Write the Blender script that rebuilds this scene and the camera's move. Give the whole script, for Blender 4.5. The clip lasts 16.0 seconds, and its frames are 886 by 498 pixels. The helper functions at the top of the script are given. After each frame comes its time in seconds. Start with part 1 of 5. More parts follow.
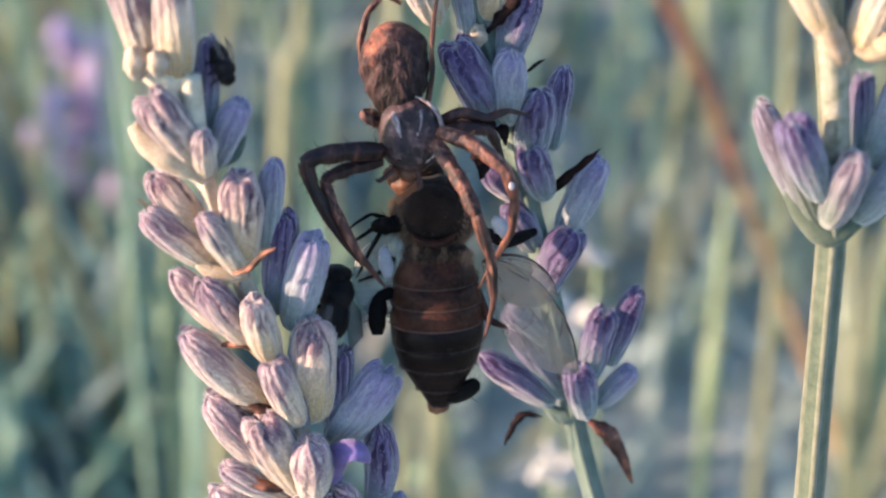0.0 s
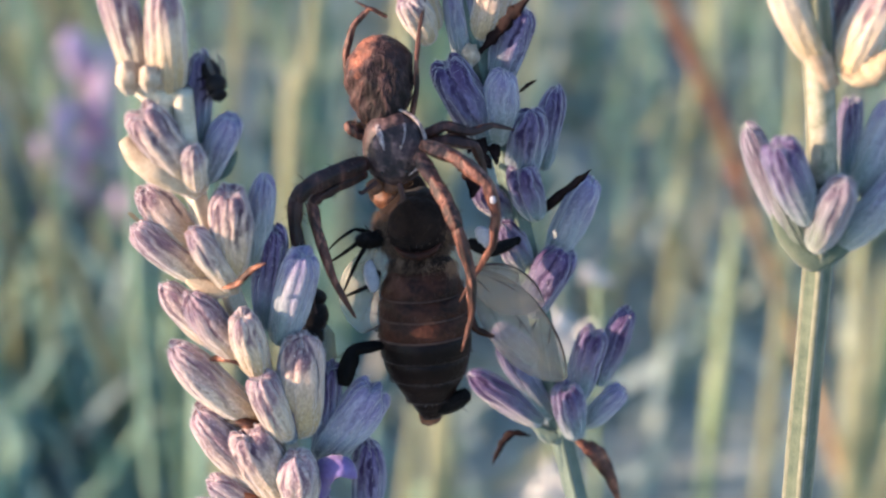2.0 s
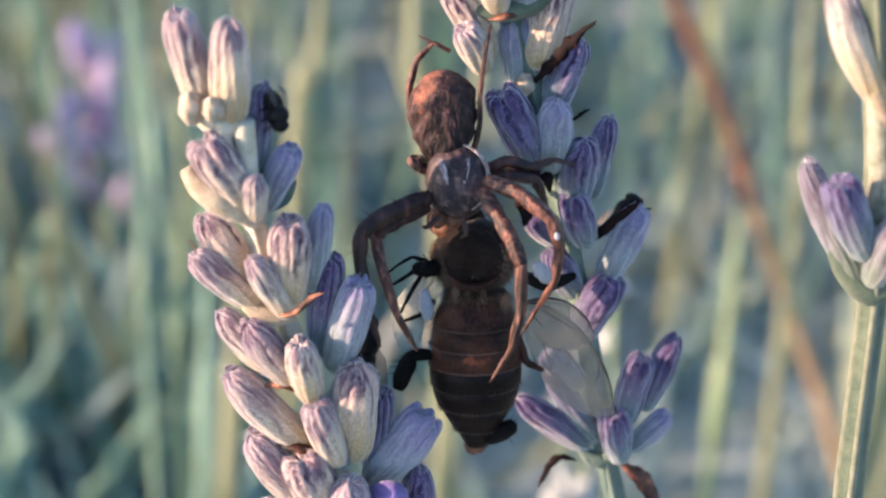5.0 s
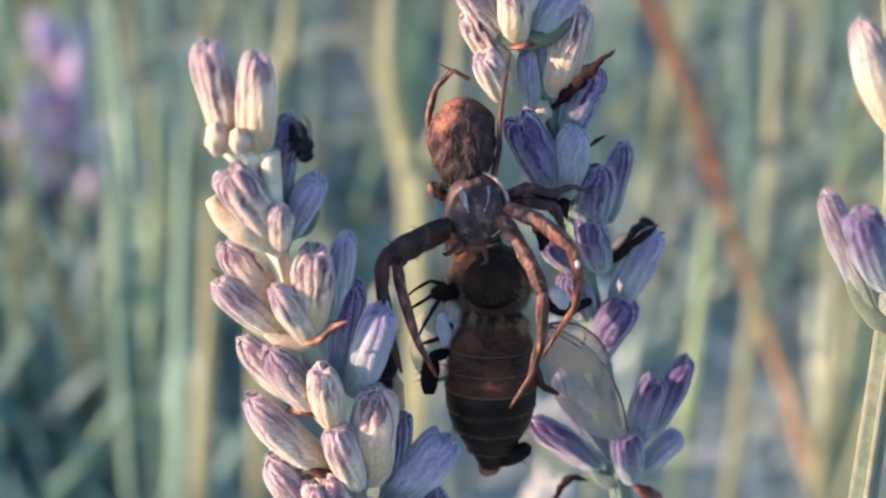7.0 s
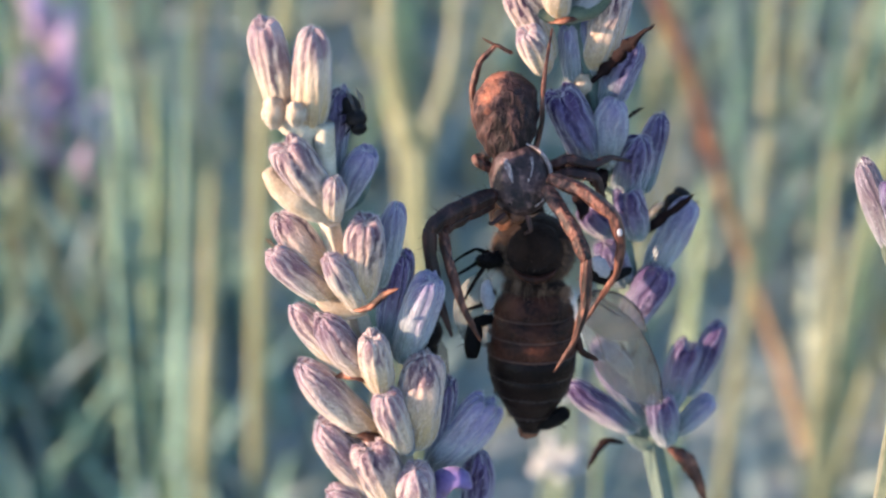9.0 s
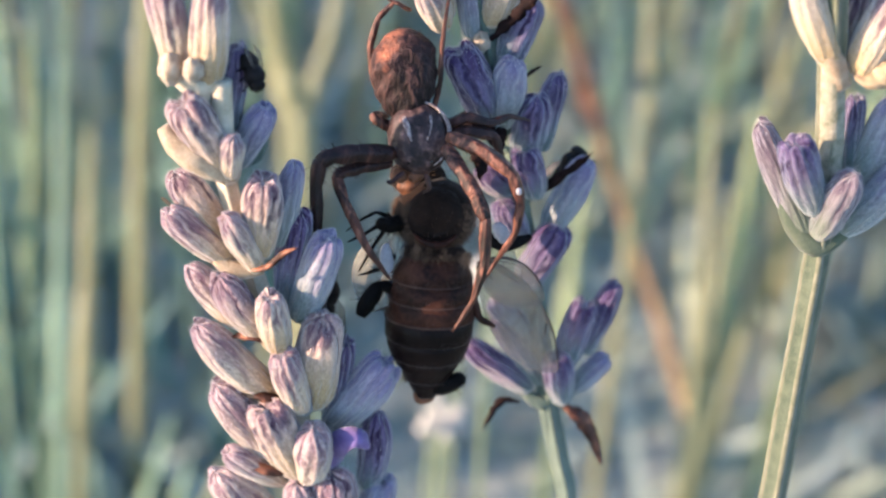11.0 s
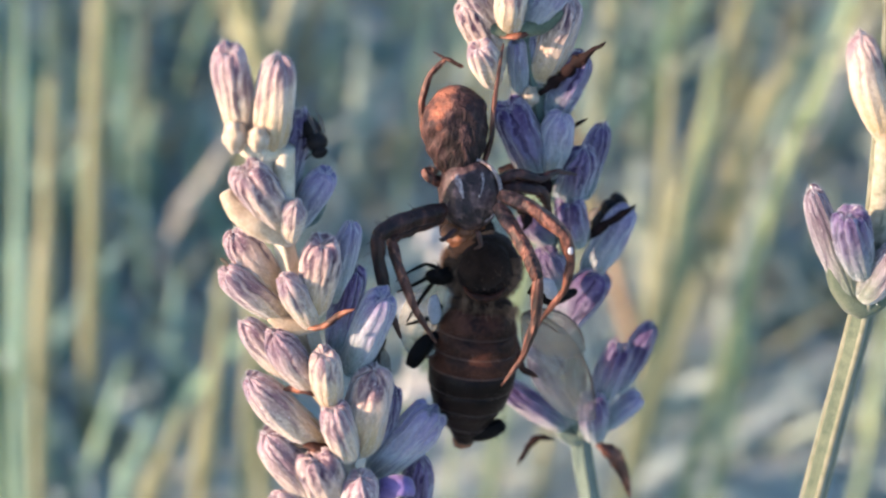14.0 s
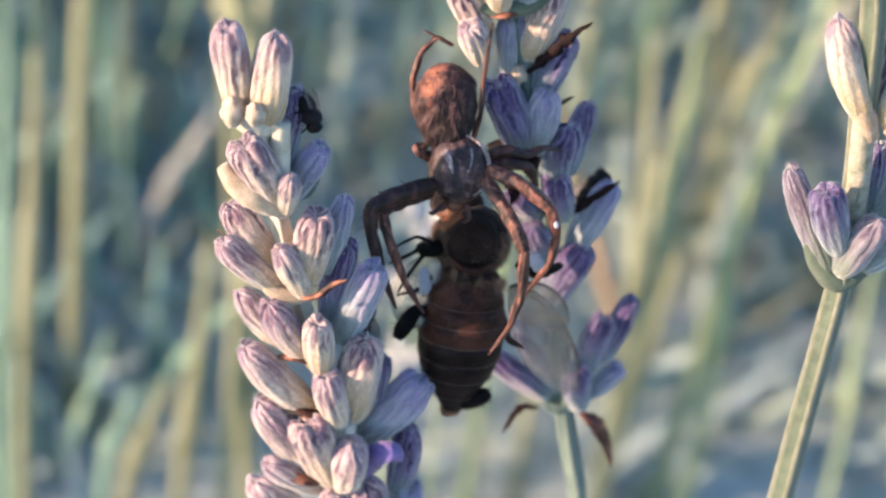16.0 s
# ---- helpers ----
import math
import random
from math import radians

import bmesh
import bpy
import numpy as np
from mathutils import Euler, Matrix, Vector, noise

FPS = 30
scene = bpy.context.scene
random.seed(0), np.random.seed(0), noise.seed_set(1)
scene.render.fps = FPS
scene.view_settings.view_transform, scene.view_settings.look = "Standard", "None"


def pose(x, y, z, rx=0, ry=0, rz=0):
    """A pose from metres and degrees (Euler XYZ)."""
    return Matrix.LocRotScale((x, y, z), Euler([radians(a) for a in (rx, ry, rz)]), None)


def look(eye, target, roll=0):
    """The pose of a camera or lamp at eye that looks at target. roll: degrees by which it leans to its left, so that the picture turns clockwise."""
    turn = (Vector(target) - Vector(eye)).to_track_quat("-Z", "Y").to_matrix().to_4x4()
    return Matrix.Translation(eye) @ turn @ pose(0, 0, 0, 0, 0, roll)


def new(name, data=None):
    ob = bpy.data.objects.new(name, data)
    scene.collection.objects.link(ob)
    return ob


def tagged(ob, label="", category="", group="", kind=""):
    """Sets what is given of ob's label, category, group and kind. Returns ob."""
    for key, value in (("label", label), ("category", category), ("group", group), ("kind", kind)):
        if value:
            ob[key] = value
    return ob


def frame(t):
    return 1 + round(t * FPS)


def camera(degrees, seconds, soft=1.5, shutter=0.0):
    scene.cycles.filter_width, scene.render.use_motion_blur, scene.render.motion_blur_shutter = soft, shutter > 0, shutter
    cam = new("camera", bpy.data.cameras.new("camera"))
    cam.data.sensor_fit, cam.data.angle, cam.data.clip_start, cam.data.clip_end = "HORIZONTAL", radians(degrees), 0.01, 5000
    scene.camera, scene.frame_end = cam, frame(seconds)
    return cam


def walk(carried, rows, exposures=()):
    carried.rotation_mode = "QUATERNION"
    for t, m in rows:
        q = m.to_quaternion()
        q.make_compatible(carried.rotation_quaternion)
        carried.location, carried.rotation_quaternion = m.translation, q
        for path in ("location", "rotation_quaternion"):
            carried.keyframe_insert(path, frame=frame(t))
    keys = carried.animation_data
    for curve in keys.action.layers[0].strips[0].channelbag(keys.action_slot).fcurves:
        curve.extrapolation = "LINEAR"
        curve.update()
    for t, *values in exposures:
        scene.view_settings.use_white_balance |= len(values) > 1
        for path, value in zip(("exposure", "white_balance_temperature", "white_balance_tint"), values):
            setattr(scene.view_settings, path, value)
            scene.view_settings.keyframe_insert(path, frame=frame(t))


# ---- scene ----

# The flowers stand about 0.4 m over the ground and the camera looks down on them by some 36 degrees.
# Small things are placed in millimetres across, away and up as seen along that first line of sight.
LEAN = Matrix.Rotation(radians(-36), 4, "X")
HEIGHT = 0.4


def at(x, y, z):
    return LEAN @ Vector((x, y, z)) * 0.001 + Vector((0, 0, HEIGHT))


# ---- camera ----
cam = camera(28.0, 16.0, soft=2.4)
cam.data.dof.use_dof = True
cam.data.dof.focus_distance = 0.0895
cam.data.dof.aperture_fstop = 46
walk(cam, [
    (0.0, pose(0.00000, -0.07315, 0.45314, 54.040, 0.006, -0.016)),
    (0.5, pose(0.00036, -0.07269, 0.45302, 53.776, 0.038, 0.401)),
    (1.0, pose(0.00056, -0.07289, 0.45302, 54.195, -0.323, 0.457)),
    (1.5, pose(0.00123, -0.07339, 0.45341, 54.661, -0.385, 0.798)),
    (2.0, pose(0.00103, -0.07345, 0.45338, 54.612, -0.503, 0.751)),
    (2.5, pose(0.00089, -0.07284, 0.45307, 54.777, -0.377, 0.944)),
    (3.0, pose(0.00046, -0.07188, 0.45365, 54.995, -0.373, 0.757)),
    (3.5, pose(0.00094, -0.07189, 0.45374, 54.740, -0.807, 0.831)),
    (4.0, pose(-0.00009, -0.07311, 0.45450, 54.622, -0.485, 1.398)),
    (6.5, pose(-0.00368, -0.07227, 0.45604, 53.875, -1.903, -0.149)),
    (7.0, pose(-0.00498, -0.07226, 0.45709, 53.932, -1.756, -0.129)),
    (7.5, pose(-0.00681, -0.07258, 0.45746, 53.756, -1.361, 0.093)),
    (8.0, pose(-0.00524, -0.07385, 0.45715, 53.066, -1.842, -0.784)),
    (8.5, pose(-0.00708, -0.07458, 0.45845, 53.129, -1.666, -0.558)),
    (11.0, pose(-0.00894, -0.07403, 0.45798, 51.949, -4.119, -3.731)),
    (11.5, pose(-0.00934, -0.07290, 0.45867, 50.825, -4.956, -4.806)),
    (12.0, pose(-0.01141, -0.07110, 0.45876, 50.748, -4.595, -4.480)),
    (12.5, pose(-0.01148, -0.06894, 0.46052, 51.285, -5.100, -4.603)),
    (13.0, pose(-0.01303, -0.06904, 0.46058, 50.543, -5.278, -4.517)),
    (13.5, pose(-0.01366, -0.07051, 0.46180, 49.732, -5.759, -4.953)),
    (14.0, pose(-0.01497, -0.07018, 0.46335, 49.641, -5.754, -5.016)),
    (14.5, pose(-0.01516, -0.07063, 0.46432, 49.327, -5.983, -5.316)),
    (15.0, pose(-0.01618, -0.07145, 0.46610, 49.544, -6.144, -5.208)),
    (15.5, pose(-0.01563, -0.07250, 0.46487, 48.948, -6.254, -5.181)),
    (16.0, pose(-0.01574, -0.07229, 0.46505, 48.838, -6.466, -5.171)),
], exposures=[(0.0, 1.80, 5400, 11), (16.0, 1.79, 5400, 11)])

# ---- world and sun: a low evening sun from the side, blue sky above ----
SUN_FROM = Vector((-0.93, -0.20, 0.31)).normalized()
world = bpy.data.worlds.new("world")
scene.world = world
world.use_nodes = True
wn = world.node_tree.nodes
sky = wn.new("ShaderNodeTexSky")
sky.sky_type = "NISHITA"
sky.sun_disc = False
sky.sun_elevation = math.asin(SUN_FROM.z)
sky.sun_rotation = math.atan2(SUN_FROM.x, SUN_FROM.y)
wn["Background"].inputs["Strength"].default_value = 0.115
world.node_tree.links.new(sky.outputs[0], wn["Background"].inputs["Color"])
sun = new("sun", bpy.data.lights.new("sun", "SUN"))
sun.data.energy = 4.1
sun.data.angle = radians(0.5)
sun.data.color = (1.0, 0.64, 0.38)
sun.matrix_world = look(SUN_FROM, (0, 0, 0))


# ---- materials ----
class Mat:
    """A node material with a few shorthands."""

    def __init__(self, name, rough=0.7, metal=0.0, sheen=0.0, sheen_tint=(1, 1, 1), spec=0.4):
        self.m = bpy.data.materials.new(name)
        self.m.use_nodes = True
        self.t = self.m.node_tree
        self.b = self.t.nodes["Principled BSDF"]
        self.b.inputs["Roughness"].default_value = rough
        self.b.inputs["Metallic"].default_value = metal
        self.b.inputs["Specular IOR Level"].default_value = spec
        self.b.inputs["Sheen Weight"].default_value = sheen
        self.b.inputs["Sheen Tint"].default_value = (*sheen_tint, 1)
        self.b.inputs["Sheen Roughness"].default_value = 0.45
        self.co = self.node("ShaderNodeTexCoord")

    def node(self, kind, **values):
        n = self.t.nodes.new(kind)
        for key, v in values.items():
            n.inputs[key.replace("_", " ")].default_value = v
        return n

    def link(self, a, b):
        self.t.links.new(a, b)

    def noise(self, scale, detail=3, kind="Object"):
        n = self.node("ShaderNodeTexNoise", Scale=scale, Detail=detail)
        self.link(self.co.outputs[kind], n.inputs["Vector"])
        return n.outputs["Fac"]

    def calc(self, op, a, b=0.0, c=0.0):
        n = self.t.nodes.new("ShaderNodeMath")
        n.operation = op
        for i, v in enumerate((a, b, c)):
            if isinstance(v, (int, float)):
                n.inputs[i].default_value = v
            else:
                self.link(v, n.inputs[i])
        return n.outputs[0]

    def ramp(self, fac, *stops):
        n = self.t.nodes.new("ShaderNodeValToRGB")
        e = n.color_ramp.elements
        while len(e) < len(stops):
            e.new(0.5)
        for el, (p, c) in zip(e, stops):
            el.position, el.color = p, (*c, 1)
        self.link(fac, n.inputs[0])
        return n.outputs[0]

    def mix(self, fac, a, b, how="MIX"):
        n = self.t.nodes.new("ShaderNodeMix")
        n.data_type, n.blend_type = "RGBA", how
        for i, v in ((0, fac), (6, a), (7, b)):
            if isinstance(v, (int, float)):
                n.inputs[i].default_value = v
            elif isinstance(v, tuple):
                n.inputs[i].default_value = (*v, 1)
            else:
                self.link(v, n.inputs[i])
        return n.outputs[2]

    def random(self):
        return self.node("ShaderNodeObjectInfo").outputs["Random"]

    def island(self):
        return self.node("ShaderNodeNewGeometry").outputs["Random Per Island"]

    def color(self, out):
        self.link(out, self.b.inputs["Base Color"])
        return self

    def bump(self, fac, dist=0.0001, strength=0.6):
        n = self.node("ShaderNodeBump", Strength=strength, Distance=dist)
        self.link(fac, n.inputs["Height"])
        self.link(n.outputs[0], self.b.inputs["Normal"])
        return self


RIBS = 11


def calyx_material(name, base, middle, tip, rib, groove, stripes, blush):
    """Ribbed, downy calyx: grey-green or cream at the foot, mauve towards the tip, with pale ribs and dark furrows."""
    m = Mat(name, rough=0.7, sheen=1.0, sheen_tint=(1.0, 0.97, 0.94), spec=0.15)
    m.b.inputs["Sheen Roughness"].default_value = 0.22
    sep = m.node("ShaderNodeSeparateXYZ")
    m.link(m.co.outputs["Object"], sep.inputs[0])
    x, y, z = sep.outputs
    around = m.calc("ARCTAN2", y, x)
    sway = m.calc("SINE", m.calc("ADD", m.calc("MULTIPLY", around, 2.0), m.calc("MULTIPLY", z, 2.5)))
    phase = m.calc("ADD", m.calc("MULTIPLY", around, float(RIBS)), m.calc("MULTIPLY", sway, 0.9))
    phase = m.calc("ADD", phase, m.calc("MULTIPLY_ADD", m.noise(5.0, 4), 12.0, -6.0))
    wave = m.calc("MULTIPLY_ADD", m.calc("COSINE", phase), 0.5, 0.5)
    along = m.calc("ADD", z, m.calc("MULTIPLY_ADD", m.noise(3.0), 0.6, -0.3))
    along = m.calc("ADD", along, m.calc("MULTIPLY_ADD", m.random(), 0.3, -0.15))
    col = m.ramp(along, (0.05, base), (0.52, middle), (0.98, tip))
    patchy = m.ramp(m.noise(2.4, 3), (0.40, (0.12, 0.12, 0.12)), (0.58, (1, 1, 1)))
    upper = m.calc("MULTIPLY", m.ramp(along, (0.28, (0.05, 0.05, 0.05)), (0.6, (1, 1, 1))), patchy)
    col = m.mix(m.calc("MULTIPLY", m.ramp(wave, (0.55, (0, 0, 0)), (0.85, (1, 1, 1))), m.calc("MULTIPLY", upper, 0.45)), col, rib)
    col = m.mix(m.calc("MULTIPLY", m.ramp(wave, (0.16, (1, 1, 1)), (0.52, (0, 0, 0))), m.calc("MULTIPLY", upper, stripes)), col, groove)
    stain = m.calc("MULTIPLY", m.ramp(along, (0.5, (0, 0, 0)), (0.8, (1, 1, 1))), m.ramp(m.noise(2.9, 2), (0.46, (0, 0, 0)), (0.6, (1, 1, 1))))
    col = m.mix(m.calc("MULTIPLY", stain, blush), col, tuple(0.6 * a + 0.4 * b for a, b in zip(groove, tip)))
    fine, grain = m.noise(26.0, 4), m.noise(80.0, 2)
    col = m.mix(0.75, col, m.ramp(fine, (0.28, (0.55, 0.53, 0.55)), (0.72, (1.3, 1.3, 1.28))), "MULTIPLY")
    m.color(col).bump(m.calc("ADD", m.calc("MULTIPLY_ADD", grain, 0.4, fine), m.calc("MULTIPLY", wave, 0.6)), 0.00012, 0.8)
    return m.m


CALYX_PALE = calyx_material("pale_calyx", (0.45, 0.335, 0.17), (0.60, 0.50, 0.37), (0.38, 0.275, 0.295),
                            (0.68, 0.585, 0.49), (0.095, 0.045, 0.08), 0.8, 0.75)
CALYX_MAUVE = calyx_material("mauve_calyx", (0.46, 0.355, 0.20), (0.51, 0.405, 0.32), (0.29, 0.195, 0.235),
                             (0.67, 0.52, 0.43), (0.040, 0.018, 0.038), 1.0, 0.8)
# cool, darker copies for buds in shade: the shade is part of the colour
CALYX_BLUE_SHADE = calyx_material("shaded_violet_calyx", (0.15, 0.205, 0.20), (0.155, 0.14, 0.215), (0.095, 0.062, 0.15),
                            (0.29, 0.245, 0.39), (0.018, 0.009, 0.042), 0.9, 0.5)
CALYX_GREEN_SHADE = calyx_material("shaded_grey_green_calyx", (0.23, 0.275, 0.245), (0.30, 0.315, 0.35), (0.24, 0.21, 0.335),
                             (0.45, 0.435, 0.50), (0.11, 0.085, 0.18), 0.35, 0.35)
# grey copy that carries the shade on the right stalk's lower whorl
CALYX_GREY_SHADE = calyx_material("shaded_grey_calyx", (0.165, 0.205, 0.125), (0.21, 0.21, 0.205), (0.19, 0.155, 0.19),
                            (0.37, 0.335, 0.36), (0.045, 0.028, 0.055), 0.9, 0.5)
LOOKS = {"grey": CALYX_GREY_SHADE, "pale": CALYX_PALE, "mauve": CALYX_MAUVE, "blue": CALYX_BLUE_SHADE, "green": CALYX_GREEN_SHADE}


def plain(name, dark, light, scale, rough=0.7, sheen=0.0, spec=0.3, bump=0.00008, vary=None, thin=0.0):
    m = Mat(name, rough=rough, sheen=sheen, spec=spec)
    a, b = m.noise(scale, 4), m.noise(scale * 7, 3)
    fac = m.calc("MULTIPLY_ADD", b, 0.45, m.calc("MULTIPLY_ADD", a, 0.9, -0.2))
    col = m.ramp(fac, (0.25, dark), (0.75, light))
    if vary:
        r = m.island() if vary == "island" else m.random()
        col = m.mix(1.0, col, m.ramp(r, (0.0, (0.76, 0.78, 0.84)), (0.55, (1, 1, 1)), (1.0, (1.22, 1.16, 0.94))), "MULTIPLY")
    m.color(col).bump(m.calc("ADD", a, b), bump, 0.6)
    if thin:
        glow_through = m.node("ShaderNodeBsdfTranslucent")
        m.link(col, glow_through.inputs["Color"])
        both = m.node("ShaderNodeMixShader", Fac=thin)
        m.link(m.b.outputs[0], both.inputs[1])
        m.link(glow_through.outputs[0], both.inputs[2])
        m.link(both.outputs[0], m.t.nodes["Material Output"].inputs["Surface"])
    return m.m


STEM = plain("downy_stem", (0.05, 0.072, 0.048), (0.125, 0.145, 0.095), 900, 0.75, 0.15)
RIDGE = plain("pale_ridge", (0.12, 0.13, 0.08), (0.225, 0.22, 0.155), 1200, 0.8, 0.2)
# bright cream copies of the stem colour, with the sunlight painted in
STEM_LIT = plain("sunlit_stem", (0.36, 0.33, 0.235), (0.60, 0.54, 0.425), 900, 0.75, 0.15)
STEM_LIT_STREAKY = plain("sunlit_streaky_stem", (0.13, 0.14, 0.085), (0.46, 0.41, 0.31), 1500, 0.8, 0.15, bump=0.00012)
STEM_GREEN = plain("green_stem", (0.065, 0.10, 0.08), (0.15, 0.19, 0.145), 800, 0.75, 0.4)
BRACT_DARK = plain("withered_bract", (0.004, 0.0025, 0.003), (0.024, 0.012, 0.011), 1800, 0.7, spec=0.1)
BRACT_PALE = plain("cream_bract", (0.21, 0.135, 0.06), (0.56, 0.46, 0.30), 420, 0.75, 0.2, bump=0.00006)
DOWNY_CUP = plain("downy_cup", (0.23, 0.165, 0.10), (0.50, 0.405, 0.285), 1100, 0.8, 0.3, 0.15, 0.00012)
PETAL = plain("violet_petal", (0.11, 0.07, 0.21), (0.22, 0.16, 0.36), 600, 0.6, 0.3)
RED_STEM = plain("dry_red_stem", (0.20, 0.085, 0.05), (0.40, 0.19, 0.105), 60, 0.7, bump=0.0003)
# brighter ochre for the stem's lower half, with the sun's tint painted in
OCHRE_LIT_STEM = plain("sunlit_dry_stem", (0.26, 0.165, 0.08), (0.46, 0.31, 0.15), 60, 0.7, bump=0.0003)
SOIL = plain("dry_soil", (0.20, 0.23, 0.20), (0.44, 0.455, 0.40), 9, 0.95, bump=0.01)
GRASS = plain("straw_grass", (0.245, 0.265, 0.15), (0.41, 0.41, 0.255), 20, 0.6, vary="island", thin=0.4)
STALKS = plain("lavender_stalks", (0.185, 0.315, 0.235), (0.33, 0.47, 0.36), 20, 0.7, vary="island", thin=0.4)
# paler copy of the stalk colour, holding the far field's sunlight
FAR_STALKS = plain("sunlit_far_stalks", (0.32, 0.42, 0.35), (0.52, 0.58, 0.48), 20, 0.7, vary="island", thin=0.5)
# darker copy of the leaf colour, for ground in shade
SHADE_LEAVES = plain("shaded_leaves", (0.22, 0.36, 0.29), (0.36, 0.50, 0.42), 20, 0.7, vary="island", thin=0.3)
LEAVES = plain("grey_green_leaves", (0.30, 0.39, 0.37), (0.49, 0.57, 0.53), 20, 0.7, vary="island", thin=0.4)
HEADS = plain("far_flower_heads", (0.34, 0.26, 0.42), (0.54, 0.42, 0.58), 40, 0.8, vary="island")
WHITE_FLOWER = plain("white_petals", (0.31, 0.31, 0.28), (0.48, 0.465, 0.42), 60, 0.6)


# ---- mesh helpers ----
def smooth(pts, k=4):
    """A rounder line through the given points."""
    pts = [Vector(p) for p in pts]
    if len(pts) < 3:
        return [pts[0].lerp(pts[1], i / k) for i in range(k + 1)]
    out = []
    for i in range(len(pts) - 1):
        a, b, c, d = pts[max(i - 1, 0)], pts[i], pts[i + 1], pts[min(i + 2, len(pts) - 1)]
        for j in range(k):
            t = j / k
            out.append(0.5 * (2 * b + (c - a) * t + (2 * a - 5 * b + 4 * c - d) * t * t + (3 * b - a - 3 * c + d) * t ** 3))
    return out + [pts[-1]]


def spread(values, n):
    """n values along a coarse list."""
    return list(np.interp(np.linspace(0, 1, n), np.linspace(0, 1, len(values)), values))


def tube(bm, pts, radii, n=8, flat=1.0, ridge=0.0, ridges=0, rough=0.0, up=None):
    """A closed tapering tube along pts."""
    pts = [Vector(p) for p in pts]
    radii = spread(radii, len(pts))
    side = None
    rings = []
    for i, p in enumerate(pts):
        d = (pts[min(i + 1, len(pts) - 1)] - pts[max(i - 1, 0)]).normalized()
        if side is None:
            ref = Vector(up) if up else (Vector((0, 0, 1)) if abs(d.z) < 0.9 else Vector((1, 0, 0)))
            side = d.cross(ref).normalized()
        side = (side - d * side.dot(d)).normalized()
        other = d.cross(side)
        ring = []
        for j in range(n):
            a = 2 * math.pi * j / n
            r = radii[i] * (1 + ridge * math.cos(ridges * a))
            if rough:
                r *= 1 + rough * noise.noise(p * (0.9 / max(radii[i], 1e-5)) + Vector((math.cos(a), math.sin(a), 0)) * 1.5)
            ring.append(bm.verts.new(p + side * (r * math.cos(a)) + other * (r * flat * math.sin(a))))
        rings.append(ring)
    for a, b in zip(rings, rings[1:]):
        for j in range(n):
            bm.faces.new((a[j], a[(j + 1) % n], b[(j + 1) % n], b[j]))
    bm.faces.new(rings[0][::-1])
    bm.faces.new(rings[-1])
    return bm


def ball(bm, c, size, rings=12, n=16, turn=None, lump=0.0, lumps=3.0):
    """An egg-shaped body round c, with an uneven skin."""
    turn = turn or Matrix.Identity(3)
    rows = []
    for i in range(rings + 1):
        a = math.pi * i / rings
        row = []
        for j in range(n if 0 < i < rings else 1):
            b = 2 * math.pi * j / n
            v = Vector((math.sin(a) * math.cos(b), math.sin(a) * math.sin(b), math.cos(a)))
            k = 1 + lump * noise.noise(v * lumps + Vector(c) * 900)
            row.append(bm.verts.new(Vector(c) + turn @ Vector((v.x * size[0], v.y * size[1], v.z * size[2])) * k))
        rows.append(row)
    for a, b in zip(rows, rows[1:]):
        for j in range(n):
            q = [a[j % len(a)], a[(j + 1) % len(a)], b[(j + 1) % len(b)], b[j % len(b)]]
            q = list(dict.fromkeys(q))
            bm.faces.new(q[::-1])
    return bm


def hairs(bm, base, normal, length, width):
    """One fine tapering hair."""
    n = Vector(normal).normalized()
    s = n.orthogonal().normalized() * width
    o = n.cross(s)
    tip = bm.verts.new(Vector(base) + n * length)
    foot = [bm.verts.new(Vector(base) + s * math.cos(a) + o * math.sin(a)) for a in (0, 2.1, 4.2)]
    for i in range(3):
        bm.faces.new((foot[i], foot[(i + 1) % 3], tip))


def blade(bm, pts, widths, facing, cup=0.0):
    """A thin leaf or petal with thickness, along pts."""
    pts = [Vector(p) for p in pts]
    widths = spread(widths, len(pts))
    rows = []
    f = Vector(facing).normalized()
    for i, p in enumerate(pts):
        d = (pts[min(i + 1, len(pts) - 1)] - pts[max(i - 1, 0)]).normalized()
        s = d.cross(f).normalized()
        nn = s.cross(d)
        w = widths[i] / 2
        t = 0.06 * max(widths)
        rows.append([bm.verts.new(q) for q in (p - s * w + nn * cup * w, p + nn * t, p + s * w + nn * cup * w, p - nn * t)])
    for a, b in zip(rows, rows[1:]):
        for j in range(4):
            bm.faces.new((a[j], a[(j + 1) % 4], b[(j + 1) % 4], b[j]))
    bm.faces.new(rows[0][::-1])
    bm.faces.new(rows[-1])


def mesh_of(bm, name, material, soft=True):
    bmesh.ops.recalc_face_normals(bm, faces=bm.faces)
    me = bpy.data.meshes.new(name)
    bm.to_mesh(me)
    bm.free()
    me.materials.append(material)
    if soft:
        me.polygons.foreach_set("use_smooth", [True] * len(me.polygons))
    return me


def part(name, bm, material, parent, label="", soft=True):
    """Links a bmesh, given in the parent's space, as one mesh object under a thing or part."""
    ob = new(name, mesh_of(bm, name, material, soft) if isinstance(bm, bmesh.types.BMesh) else bm)
    ob.parent = parent
    return tagged(ob, label)


def thing(name, place, label, category, group="", kind=""):
    ob = new(name)
    ob.empty_display_size = 0.002
    ob.location = place
    return tagged(ob, label, category, group, kind)


def local(parent, p):
    return Vector(p) - parent.location


